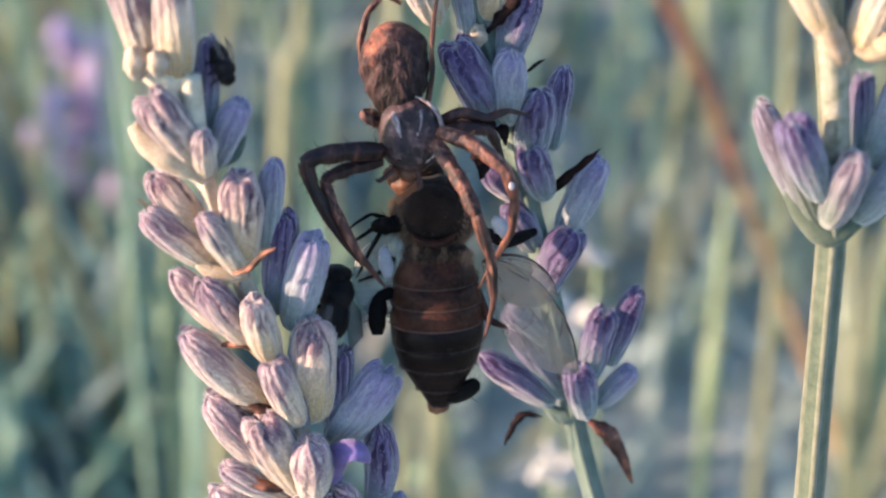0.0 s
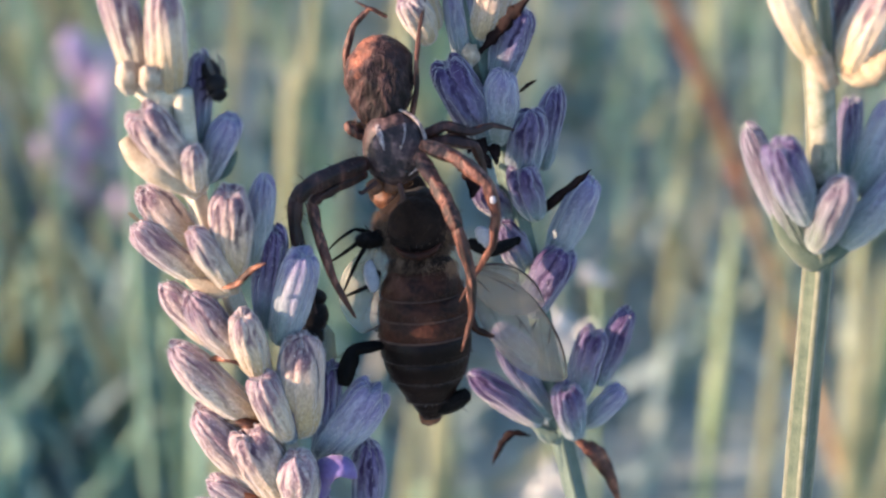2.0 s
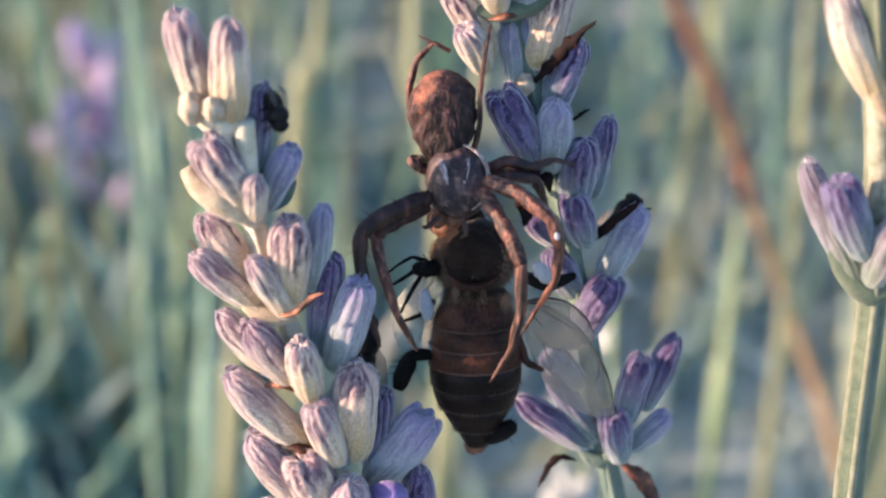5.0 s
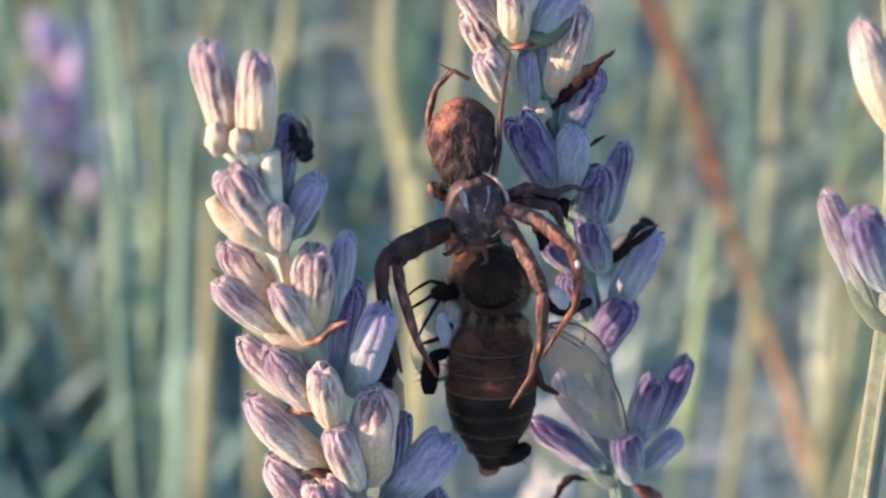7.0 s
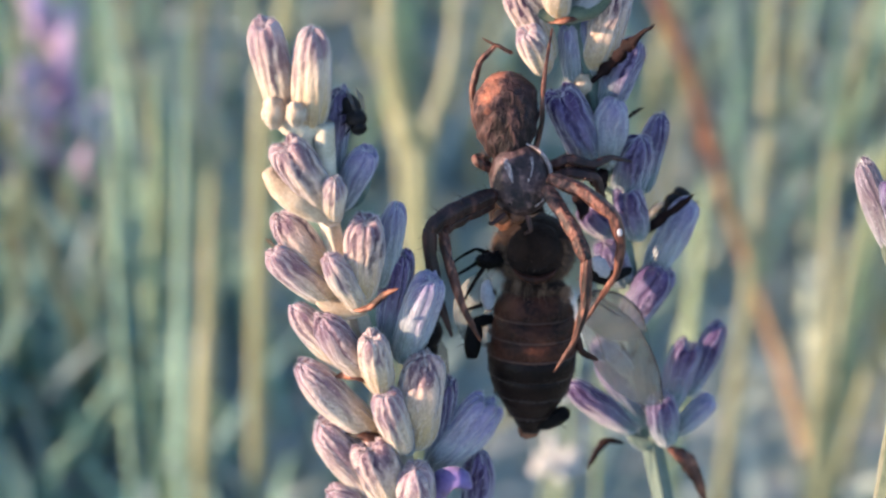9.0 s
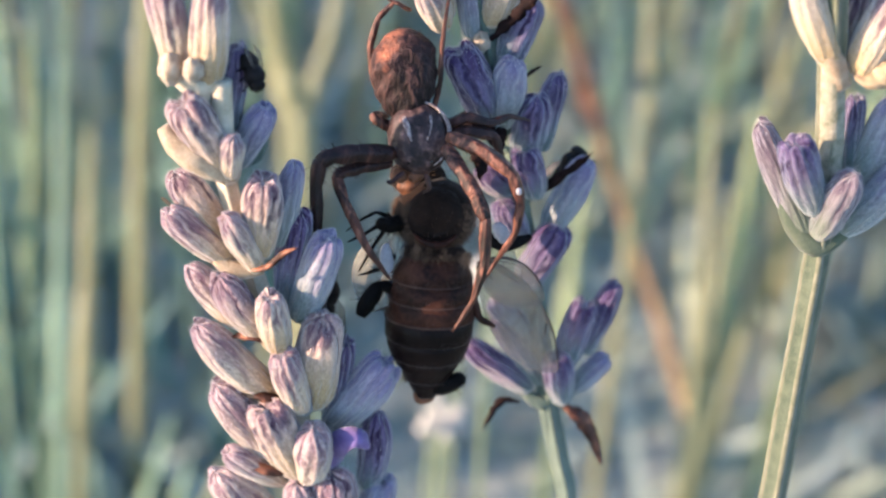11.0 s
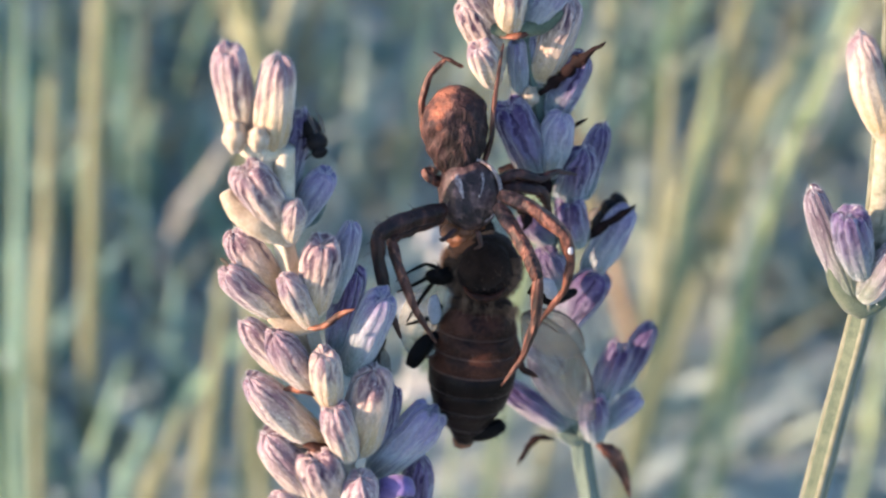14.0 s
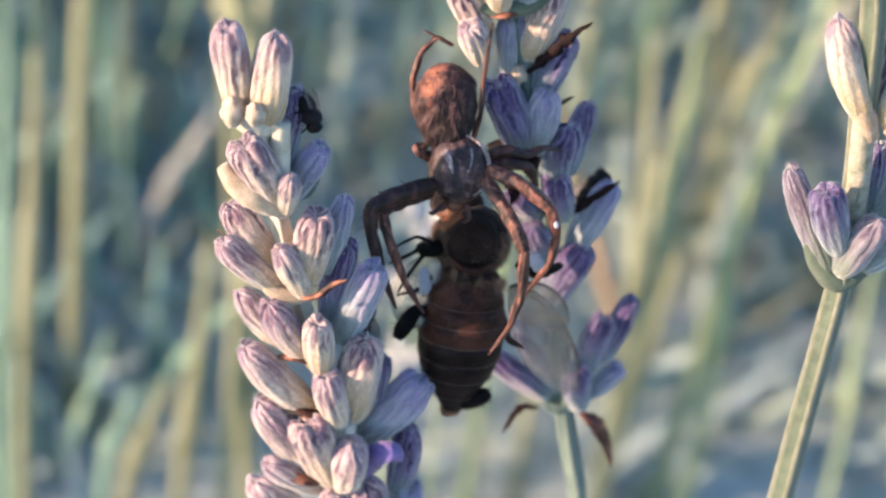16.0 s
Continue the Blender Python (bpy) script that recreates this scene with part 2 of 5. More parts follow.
def mottled(name, dark, mid, pale, scale, flecks=0.62, stretch=(1, 1, 1)):
    """Insect skin: dark ground, brown blotches and small pale flecks, with a grainy relief."""
    m = Mat(name, rough=0.55, spec=0.3)
    move = m.node("ShaderNodeMapping", Scale=stretch)
    m.link(m.co.outputs["Object"], move.inputs["Vector"])

    def spots(k, detail):
        n = m.node("ShaderNodeTexNoise", Scale=k, Detail=detail)
        m.link(move.outputs[0], n.inputs["Vector"])
        return n.outputs["Fac"]

    a, c, f = spots(scale, 3), spots(scale * 1.9, 2), spots(scale * 5, 3)
    col = m.ramp(a, (0.36, dark), (0.62, mid))
    col = m.mix(m.ramp(c, (flecks - 0.12, (0, 0, 0)), (flecks + 0.10, (1, 1, 1))), col, pale)
    col = m.mix(0.7, col, m.ramp(f, (0.3, (0.45, 0.45, 0.45)), (0.7, (1.4, 1.4, 1.4))), "MULTIPLY")
    m.color(col).bump(m.calc("ADD", m.calc("MULTIPLY", a, 1.5), m.calc("MULTIPLY_ADD", f, 0.6, c)), 0.00010, 0.8)
    return m.m


BRACT = mottled("dry_bract", (0.005, 0.003, 0.003), (0.10, 0.036, 0.020), (0.30, 0.125, 0.07), 620, 0.58)


# ---- lavender spikes ----
def calyx_mesh(seed, lobes, open_tip, bend):
    """A ribbed tube one unit long and one wide, closed by small lobes at the tip."""
    rnd = random.Random(seed)
    bm = bmesh.new()
    n = 66
    rings = []
    profile = ((0, .26), (.05, .34), (.14, .42), (.27, .475), (.42, .505), (.56, .515), (.68, .51), (.79, .48), (.87, .435), (.93, .37), (.97, .28), (.993, .16), (1.0, .03))
    if open_tip:
        profile = ((0, .26), (.05, .33), (.14, .41), (.27, .465), (.42, .495), (.56, .51), (.70, .52), (.82, .50), (.91, .45), (.975, .35), (.99, .25), (.965, .16), (.95, .06))
    for t, body in profile:
        ring = []
        for j in range(n):
            a = 2 * math.pi * j / n
            r = body * (1 + 0.032 * math.cos(RIBS * a + 0.9 * math.sin(2 * a + 2.5 * t)) * min(1, 3 * t))
            zz = t
            if t > 0.6:
                k = (t - 0.6) / 0.4
                r *= 1 + 0.05 * k * math.cos(lobes * a + seed + 2 * noise.noise(Vector((math.cos(a), math.sin(a), seed))))
                zz += 0.07 * k * noise.noise(Vector((math.cos(a) * 1.5, math.sin(a) * 1.5, seed * 3.3)))
            r *= 1 + 0.16 * noise.noise(Vector((math.cos(a) * 1.3, math.sin(a) * 1.3, t * 2.5 + seed * 7)))
            ring.append(bm.verts.new((r * math.cos(a) + bend * (t * t - t), r * math.sin(a), zz)))
        rings.append(ring)
    for a, b in zip(rings, rings[1:]):
        for j in range(n):
            bm.faces.new((a[j], a[(j + 1) % n], b[(j + 1) % n], b[j]))
    bm.faces.new(rings[0][::-1])
    bm.faces.new(rings[-1])
    return bm


SHAPES = ((5, False, 0.2), (3, True, -0.25), (4, False, 0.05), (5, False, -0.3), (4, True, 0.15))
CALYX_MESHES = {look_name: [mesh_of(calyx_mesh(k, *shape), "calyx", mat)
                            for k, shape in enumerate(SHAPES)]
                for look_name, mat in LOOKS.items()}
counter = [0]


def down_mesh(seed):
    """Short white hairs over a calyx, in its unit space."""
    bm = bmesh.new()
    rnd = random.Random(seed)
    src = calyx_mesh(seed, *SHAPES[seed])
    src.normal_update()
    points = [(v.co.copy(), v.normal.copy()) for v in src.verts if v.co.z > 0.06]
    src.free()
    for k in range(560):
        p, n = rnd.choice(points)
        j = Vector((rnd.gauss(0, 1), rnd.gauss(0, 1), rnd.gauss(0, 1)))
        hairs(bm, p + j * 0.012 - n * 0.01, n + j * 0.35 + Vector((0, 0, 0.3)), rnd.uniform(0.02, 0.05), 0.0045)
    return bm


DOWN_HAIR = plain("white_down", (0.6, 0.58, 0.58), (0.8, 0.78, 0.8), 8, 0.8)
DOWN = [mesh_of(down_mesh(k), "down", DOWN_HAIR, False) for k in range(5)]


def calyx(spike, base, tip, width, look_name="pale", label=""):
    a, b = at(*base), at(*tip)
    counter[0] += 1
    k = counter[0]
    ob = part("calyx", CALYX_MESHES[look_name][k % 5], None, spike, label)
    turn = (b - a).to_track_quat("Z", "Y").to_matrix().to_4x4() @ Matrix.Rotation(k * 2.4, 4, "Z")
    w = width * 0.00106
    ob.matrix_basis = Matrix.Translation(local(spike, a)) @ turn @ Matrix.Diagonal((w, w, (b - a).length, 1))
    tagged(part("down", DOWN[k % 5], None, ob, "white downy hairs"), kind="stuff")
    return ob


def stem(spike, points, radii, material, ridged=True):
    """The square, ridged stalk through the whorls and on to the ground."""
    pts = [at(*p) for p in points]
    foot = spike.location
    last = pts[-1]
    pts += [last.lerp(foot, f) for f in (0.02, 0.06, 0.15, 0.35, 0.65, 1.0)]
    line = [local(spike, p) for p in smooth(pts, 6)]
    ob = part("stem", tube(bmesh.new(), line, [r * 0.001 for r in radii], 24, 1.0, 0.15 if ridged else 0.0, 4, 0.03), material, spike)
    thick = spread([r * 0.001 for r in radii], len(line))
    for corner in range(4):
        side, edge = None, []
        for i, q in enumerate(line):
            d = (line[min(i + 1, len(line) - 1)] - line[max(i - 1, 0)]).normalized()
            if side is None:
                side = d.cross(Vector((0, 0, 1)) if abs(d.z) < 0.9 else Vector((1, 0, 0))).normalized()
            side = (side - d * side.dot(d)).normalized()
            a = corner * math.pi / 2
            edge.append(q + (side * math.cos(a) + d.cross(side) * math.sin(a)) * thick[i] * 0.95)
        part("ridge", tube(bmesh.new(), edge, [0.32 * v for v in thick], 10, 1.0, 0, 0, 0.12), RIDGE if material == STEM else material, ob, "downy ridge of the stem")
    return ob


def bract(spike, points, width, material=None, label="", cup=0.35):
    pts = [local(spike, at(*p)) for p in smooth(points, 7)]
    bm = bmesh.new()
    counter[0] += 1
    crumple = 0.0 if material in (PETAL, STEM_GREEN) else (1.0 if material == BRACT_DARK else 0.35)
    widths = spread([width * 0.0002, width * 0.0008, width * 0.001, width * 0.0007, width * 0.0001], len(pts))
    for i, q in enumerate(pts):
        k = Vector((i * 0.6, counter[0] * 2.1, 0.5))
        widths[i] *= 1 + 0.7 * crumple * noise.noise(k)
        pts[i] = q + noise.noise_vector(k + Vector((0, 0, 7))) * (crumple * width * 0.00014)
    blade(bm, pts, widths, LEAN @ Vector((0.2, -1, 0.3)), cup)
    return part("bract", bm, material or BRACT, spike, label)


YOUNG_BUD = plain("downy_young_bud", (0.27, 0.21, 0.135), (0.52, 0.44, 0.34), 3, 0.75, 0.35, 0.15, 0.0001)


def knob(spike, c, r):
    bm = bmesh.new()
    ball(bm, (0, 0, 0), (0.5, 0.5, 0.6), 14, 20, None, 0.35, 2.4)
    ob = part("young_bud", bm, YOUNG_BUD, spike, "small round unopened bud")
    ob.matrix_basis = Matrix.Translation(local(spike, at(*c))) @ Matrix.Diagonal((r * 0.002, r * 0.002, r * 0.0022, 1))


def collar(spike, points, radii, material):
    """The pale cup of joined bracts that holds a whorl, or a bright sleeve of stem."""
    line = [local(spike, at(*p)) for p in smooth(points, 4)]
    part("whorl_cup", tube(bmesh.new(), line, [r * 0.001 for r in radii], 16, 1.0, 0.05, 5, 0.08), material, spike)


# the three spikes in front: each bud from its foot to its tip, in millimetres

left_spike = thing("lavender_spike", (0.0181, -0.0155, 0.0000), "sunlit mauve lavender spike with ribbed downy buds in whorls", "lavender", "lavender spikes")
stem(left_spike, [(-12.49, -9.32, 8.83), (-12.35, -8.36, 7.17), (-11.53, -6.84, 4.55), (-11.03, -5.58, 2.38), (-9.97, -3.62, -1.00), (-9.00, -1.92, -3.93), (-7.99, -0.16, -6.97), (-7.03, 2.05, -10.78), (-5.90, 4.25, -14.57), (-4.68, 6.81, -18.98)], [0.34, 0.4, 0.42, 0.42, 0.44, 0.46, 0.5, 0.5, 0.6, 0.6, 0.6, 0.7, 0.8], STEM_LIT)
calyx(left_spike, (-13.43, -8.91, 8.12), (-14.24, -12.60, 12.52), 1.60, "pale", "pale lavender bud with a mauve tip")
calyx(left_spike, (-12.10, -9.02, 7.80), (-11.91, -12.79, 12.16), 1.73, "pale")
knob(left_spike, (-13.77, -10.48, 8.41), 0.60)
knob(left_spike, (-12.74, -11.03, 8.33), 0.47)
calyx(left_spike, (-11.30, -6.48, 4.96), (-10.65, -9.39, 9.66), 1.46, "blue")
collar(left_spike, [(-13.60, -9.80, 8.62), (-13.05, -9.40, 8.00), (-12.30, -9.30, 7.72), (-11.45, -9.50, 8.12)], [0.42, 0.62, 0.62, 0.40], STEM_LIT)
# two bright columns added as the sunlit stem between the whorls
collar(left_spike, [(-12.50, -9.75, 8.05), (-12.45, -9.10, 6.95), (-12.30, -8.50, 5.65)], [0.48, 0.48, 0.42], STEM_LIT)
collar(left_spike, [(-11.45, -9.75, 8.00), (-11.40, -9.00, 6.50), (-11.25, -8.25, 4.90)], [0.48, 0.50, 0.42], STEM_LIT)
calyx(left_spike, (-11.01, -7.02, 3.48), (-13.33, -10.18, 6.97), 2.02, "mauve")
collar(left_spike, [(-14.20, -9.10, 5.75), (-13.55, -8.90, 4.95), (-12.70, -8.65, 4.40), (-11.80, -8.20, 3.95), (-10.80, -7.60, 3.64)], [0.30, 0.62, 0.80, 0.72, 0.42], DOWNY_CUP)
calyx(left_spike, (-10.97, -8.05, 3.53), (-10.88, -9.92, 5.32), 1.14, "pale")
calyx(left_spike, (-10.69, -6.60, 4.08), (-9.24, -8.40, 6.90), 1.35, "green")
bract(left_spike, [(-10.73, -6.46, 3.89), (-9.79, -6.58, 4.45), (-9.23, -6.94, 5.41)], 0.49, STEM_GREEN, "", 0.35)
calyx(left_spike, (-11.36, -4.31, 0.54), (-13.75, -6.12, 3.65), 1.67, "mauve")
calyx(left_spike, (-11.06, -4.19, -0.71), (-14.13, -6.36, 1.72), 1.46, "pale")
calyx(left_spike, (-9.76, -4.78, -1.07), (-11.23, -7.46, 1.59), 1.34, "pale")
calyx(left_spike, (-9.56, -4.78, -0.37), (-9.39, -8.18, 3.52), 1.77, "mauve", "striped mauve bud with pale ribs")
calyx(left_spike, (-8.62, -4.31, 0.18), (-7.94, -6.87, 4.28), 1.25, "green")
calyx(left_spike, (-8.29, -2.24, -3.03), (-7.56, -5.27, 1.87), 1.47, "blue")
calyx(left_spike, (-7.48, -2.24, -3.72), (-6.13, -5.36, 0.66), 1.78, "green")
bract(left_spike, [(-9.97, -5.97, -1.09), (-9.26, -6.45, -0.94), (-8.44, -7.16, -0.24), (-7.73, -7.67, 0.12)], 0.38, BRACT, "curled dry brown bract", 0.35)
collar(left_spike, [(-11.84, -4.88, -0.56), (-10.75, -4.54, -1.13), (-9.36, -4.58, -1.07)], [0.24, 0.55, 0.30], DOWNY_CUP)
bract(left_spike, [(-13.90, -6.36, 1.99), (-14.16, -6.48, 2.21), (-14.40, -6.81, 2.42)], 0.25, BRACT_PALE, "tiny pale tuft", 0.35)
calyx(left_spike, (-10.42, -2.03, -4.09), (-13.13, -4.17, -1.06), 1.50, "pale")
calyx(left_spike, (-9.25, -2.33, -4.61), (-11.62, -5.11, -1.45), 1.69, "mauve")
calyx(left_spike, (-8.45, -2.55, -5.43), (-9.06, -5.38, -2.36), 1.53, "pale")
calyx(left_spike, (-6.65, 0.31, -8.47), (-6.34, -3.69, -3.54), 2.23, "mauve", "opening bud with pink sunlit ribs")
calyx(left_spike, (-5.61, 2.02, -9.87), (-5.09, -0.96, -4.89), 1.39, "blue")
bract(left_spike, [(-10.93, -2.67, -4.70), (-9.76, -3.34, -4.59), (-8.65, -2.62, -5.14)], 0.57, BRACT, "", 0.35)
collar(left_spike, [(-9.77, -3.25, -4.40), (-8.79, -2.83, -5.12), (-8.08, -2.75, -5.26)], [0.14, 0.40, 0.23], BRACT_PALE)
calyx(left_spike, (-8.85, -0.03, -7.88), (-12.70, -3.18, -4.09), 1.89, "pale")
calyx(left_spike, (-7.29, -0.69, -8.64), (-8.40, -3.62, -5.39), 1.61, "pale")
calyx(left_spike, (-5.60, 1.98, -10.31), (-2.46, -0.43, -6.48), 1.67, "green")
calyx(left_spike, (-7.07, -0.06, -8.87), (-7.63, -2.09, -6.02), 1.32, "blue")
bract(left_spike, [(-10.55, -0.90, -7.75), (-9.36, -1.39, -7.95), (-8.23, -0.97, -7.98)], 0.53, BRACT, "", 0.35)
calyx(left_spike, (-7.94, 2.25, -11.81), (-11.76, -1.12, -7.31), 2.05, "pale")
calyx(left_spike, (-7.32, 1.76, -12.34), (-9.23, -1.68, -8.38), 2.27, "mauve")
calyx(left_spike, (-6.81, 1.28, -12.55), (-6.70, -1.41, -9.54), 2.00, "pale")
calyx(left_spike, (-8.08, 2.09, -12.91), (-11.23, 0.21, -10.99), 1.28, "pale")
bract(left_spike, [(-10.27, 0.53, -11.60), (-8.85, 0.42, -12.11), (-7.54, 1.07, -12.19)], 0.63, BRACT, "", 0.35)
calyx(left_spike, (-3.50, 3.92, -13.48), (-3.24, 1.23, -9.00), 1.71, "blue")
calyx(left_spike, (-5.81, 1.75, -9.73), (-2.89, -0.55, -5.93), 1.73, "green")
calyx(left_spike, (-7.93, 4.93, -16.43), (-11.74, 1.62, -12.36), 2.19, "pale")
bract(left_spike, [(-5.77, 1.29, -12.23), (-5.46, 0.08, -10.83), (-4.49, -0.93, -10.13), (-3.71, -0.39, -10.71)], 1.45, PETAL, "open violet petal", 0.60)
bract(left_spike, [(-5.38, 1.98, -12.38), (-5.84, 1.00, -11.03), (-5.48, 0.11, -10.20)], 1.1, PETAL, "open violet petal", 0.50)
calyx(left_spike, (-5.01, 4.21, -16.57), (-5.63, 0.96, -12.27), 2.42, "mauve")
calyx(left_spike, (-3.49, 5.86, -17.01), (-2.66, 3.48, -12.89), 1.88, "green")
calyx(left_spike, (-6.38, 3.74, -16.45), (-7.49, 0.91, -12.88), 1.77, "pale")
calyx(left_spike, (-6.44, 6.09, -18.78), (-9.84, 3.44, -15.52), 2.12, "pale")
calyx(left_spike, (-4.38, 6.09, -19.81), (-6.07, 2.98, -15.76), 2.12, "mauve")
calyx(left_spike, (-3.16, 7.78, -20.31), (-0.65, 5.62, -16.75), 1.88, "green")

centre_spike = thing("lavender_spike", (0.0312, -0.0196, 0.0000), "shaded blue-violet lavender spike holding a spider and a bee", "lavender", "lavender spikes")
stem(centre_spike, [(0.17, -3.19, 17.31), (0.74, -1.99, 14.64), (1.56, -1.13, 12.74), (2.46, 0.12, 9.95), (3.39, 1.55, 6.79), (4.40, 3.29, 2.92), (5.45, 5.10, -1.10), (6.82, 7.72, -6.93), (7.30, 8.82, -9.37), (8.21, 10.32, -12.71), (9.04, 11.72, -15.81)], [0.4, 0.5, 0.5, 0.5, 0.5, 0.5, 0.5, 0.5, 0.48, 0.5, 0.55, 0.55, 0.6, 0.7], STEM_GREEN)
calyx(centre_spike, (-0.28, -2.40, 14.22), (-2.76, -4.48, 16.74), 1.45, "pale")
calyx(centre_spike, (0.34, -3.00, 14.22), (-0.14, -5.42, 17.07), 1.59, "pale")
calyx(centre_spike, (1.14, -2.44, 14.31), (2.82, -4.07, 17.09), 1.57, "green")
collar(centre_spike, [(-2.18, -3.28, 14.83), (-0.17, -2.97, 14.16), (1.94, -3.12, 14.48), (2.88, -3.45, 15.23)], [0.23, 0.46, 0.46, 0.17], STEM)
bract(centre_spike, [(-0.31, -3.11, 13.80), (0.51, -3.62, 13.82), (1.38, -3.23, 14.06)], 0.34, BRACT, "", 0.35)
calyx(centre_spike, (-0.02, -1.25, 12.11), (-2.32, -3.51, 15.45), 1.62, "mauve")
calyx(centre_spike, (-0.32, -1.74, 11.42), (-1.48, -3.54, 13.30), 1.51, "pale")
calyx(centre_spike, (2.20, -0.70, 11.78), (3.40, -2.94, 15.92), 1.85, "mauve", "striped violet bud with pale ribs")
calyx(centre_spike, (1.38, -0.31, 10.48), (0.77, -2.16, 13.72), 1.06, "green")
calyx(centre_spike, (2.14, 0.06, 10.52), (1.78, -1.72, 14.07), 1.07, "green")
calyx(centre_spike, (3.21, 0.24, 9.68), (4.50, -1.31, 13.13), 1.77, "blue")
bract(centre_spike, [(2.19, -1.09, 10.88), (3.09, -2.12, 11.82), (3.97, -3.14, 12.75), (5.04, -4.17, 13.71)], 0.70, BRACT_DARK, "dark withered bract", 0.35)
knob(centre_spike, (1.76, -1.05, 10.78), 0.47)
# three dark pieces added to fill the shaded gap behind the legs
bract(centre_spike, [(0.60, 0.90, 6.90), (1.50, 0.20, 6.60), (2.30, -0.10, 6.00), (2.90, 0.20, 5.10)], 1.10, BRACT_DARK, "dark crumpled piece added behind the spider's legs", 0.5)
bract(centre_spike, [(0.90, 1.10, 5.70), (1.60, 0.50, 5.20), (2.00, 0.20, 4.40), (1.90, 0.40, 3.60)], 0.95, BRACT_DARK, "dark crumpled piece added behind the spider's legs", 0.5)
bract(centre_spike, [(2.50, 0.90, 6.50), (3.00, 0.30, 6.10), (3.20, 0.10, 5.30)], 0.60, BRACT_DARK, "dark crumpled piece added behind the spider's legs", 0.5)
bract(centre_spike, [(5.07, 2.86, 2.54), (5.83, 2.14, 3.24), (6.93, 1.12, 4.19), (8.03, 0.07, 5.17)], 0.51, BRACT_DARK, "dark spine-like dry bract", 0.35)
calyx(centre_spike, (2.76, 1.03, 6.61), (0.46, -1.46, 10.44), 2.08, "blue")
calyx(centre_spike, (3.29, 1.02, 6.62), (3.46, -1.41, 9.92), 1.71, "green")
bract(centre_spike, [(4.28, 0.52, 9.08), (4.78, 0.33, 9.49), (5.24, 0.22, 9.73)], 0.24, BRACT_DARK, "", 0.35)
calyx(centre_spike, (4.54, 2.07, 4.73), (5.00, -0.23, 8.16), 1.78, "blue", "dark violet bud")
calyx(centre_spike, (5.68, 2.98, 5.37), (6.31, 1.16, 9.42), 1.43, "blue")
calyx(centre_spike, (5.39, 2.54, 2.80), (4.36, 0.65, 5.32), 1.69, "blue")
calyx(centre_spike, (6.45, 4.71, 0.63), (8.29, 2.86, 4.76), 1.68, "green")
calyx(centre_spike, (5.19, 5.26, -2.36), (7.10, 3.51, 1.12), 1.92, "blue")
# the violet copy again, dark as if under the spider's legs
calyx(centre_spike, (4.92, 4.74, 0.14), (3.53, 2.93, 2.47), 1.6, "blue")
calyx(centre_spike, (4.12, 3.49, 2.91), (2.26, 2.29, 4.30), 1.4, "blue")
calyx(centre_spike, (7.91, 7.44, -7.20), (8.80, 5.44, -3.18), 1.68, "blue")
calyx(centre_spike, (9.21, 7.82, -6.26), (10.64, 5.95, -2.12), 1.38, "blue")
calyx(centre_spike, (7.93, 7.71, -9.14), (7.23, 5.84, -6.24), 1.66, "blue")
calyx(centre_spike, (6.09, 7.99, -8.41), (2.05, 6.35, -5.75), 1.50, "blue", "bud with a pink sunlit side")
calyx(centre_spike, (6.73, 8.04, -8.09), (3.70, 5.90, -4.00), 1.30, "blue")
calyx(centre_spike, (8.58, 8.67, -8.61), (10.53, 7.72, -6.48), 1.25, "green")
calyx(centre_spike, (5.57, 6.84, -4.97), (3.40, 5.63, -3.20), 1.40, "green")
bract(centre_spike, [(8.01, 7.84, -9.43), (8.96, 7.93, -10.07), (9.79, 8.45, -11.22), (10.60, 9.28, -13.06)], 1.07, BRACT, "withered reddish bract", 0.35)
bract(centre_spike, [(5.51, 7.74, -9.20), (4.40, 7.49, -9.09), (3.79, 7.65, -9.88), (3.43, 8.06, -10.80)], 0.44, BRACT_DARK, "", 0.35)
collar(centre_spike, [(5.53, 8.06, -8.36), (6.65, 8.47, -9.27), (7.90, 8.33, -8.95)], [0.16, 0.50, 0.16], STEM_GREEN)

right_spike = thing("lavender_spike", (0.0243, 0.0031, 0.0000), "tall lavender stalk with two open whorls of pale buds", "lavender", "lavender spikes")
stem(right_spike, [(15.00, -18.10, 16.50), (15.97, -15.85, 13.55), (16.95, -12.70, 9.30), (17.52, -10.90, 6.05), (17.80, -9.50, 3.65), (18.03, -8.00, 0.61), (18.36, -4.50, -4.35), (18.70, -1.00, -9.20), (19.03, 2.40, -13.83)], [0.5, 0.52, 0.55, 0.56, 0.56, 0.56, 0.6, 0.62, 0.62, 0.62, 0.62, 0.62, 0.7], STEM)
calyx(right_spike, (16.85, -12.95, 9.35), (14.40, -15.50, 13.90), 1.62, "pale")
calyx(right_spike, (17.56, -11.60, 9.70), (16.35, -13.60, 12.90), 1.50, "green")
calyx(right_spike, (18.30, -12.60, 8.80), (19.80, -14.80, 13.00), 1.90, "pale", "cream bud with brown streaks")
calyx(right_spike, (17.90, -11.20, 9.60), (18.20, -13.20, 13.20), 1.50, "mauve")
collar(right_spike, [(15.90, -14.10, 11.00), (16.40, -13.50, 10.00), (16.95, -13.00, 9.20), (17.45, -12.45, 8.30)], [0.30, 0.46, 0.60, 0.52], DOWNY_CUP)
bract(right_spike, [(17.90, -13.20, 8.60), (18.71, -13.30, 8.53), (19.60, -13.60, 9.15), (20.30, -13.90, 10.10)], 1.30, BRACT_PALE, "yellowish bract under a bud", 0.55)
calyx(right_spike, (17.21, -8.60, 1.18), (14.34, -10.00, 6.60), 1.36, "grey")
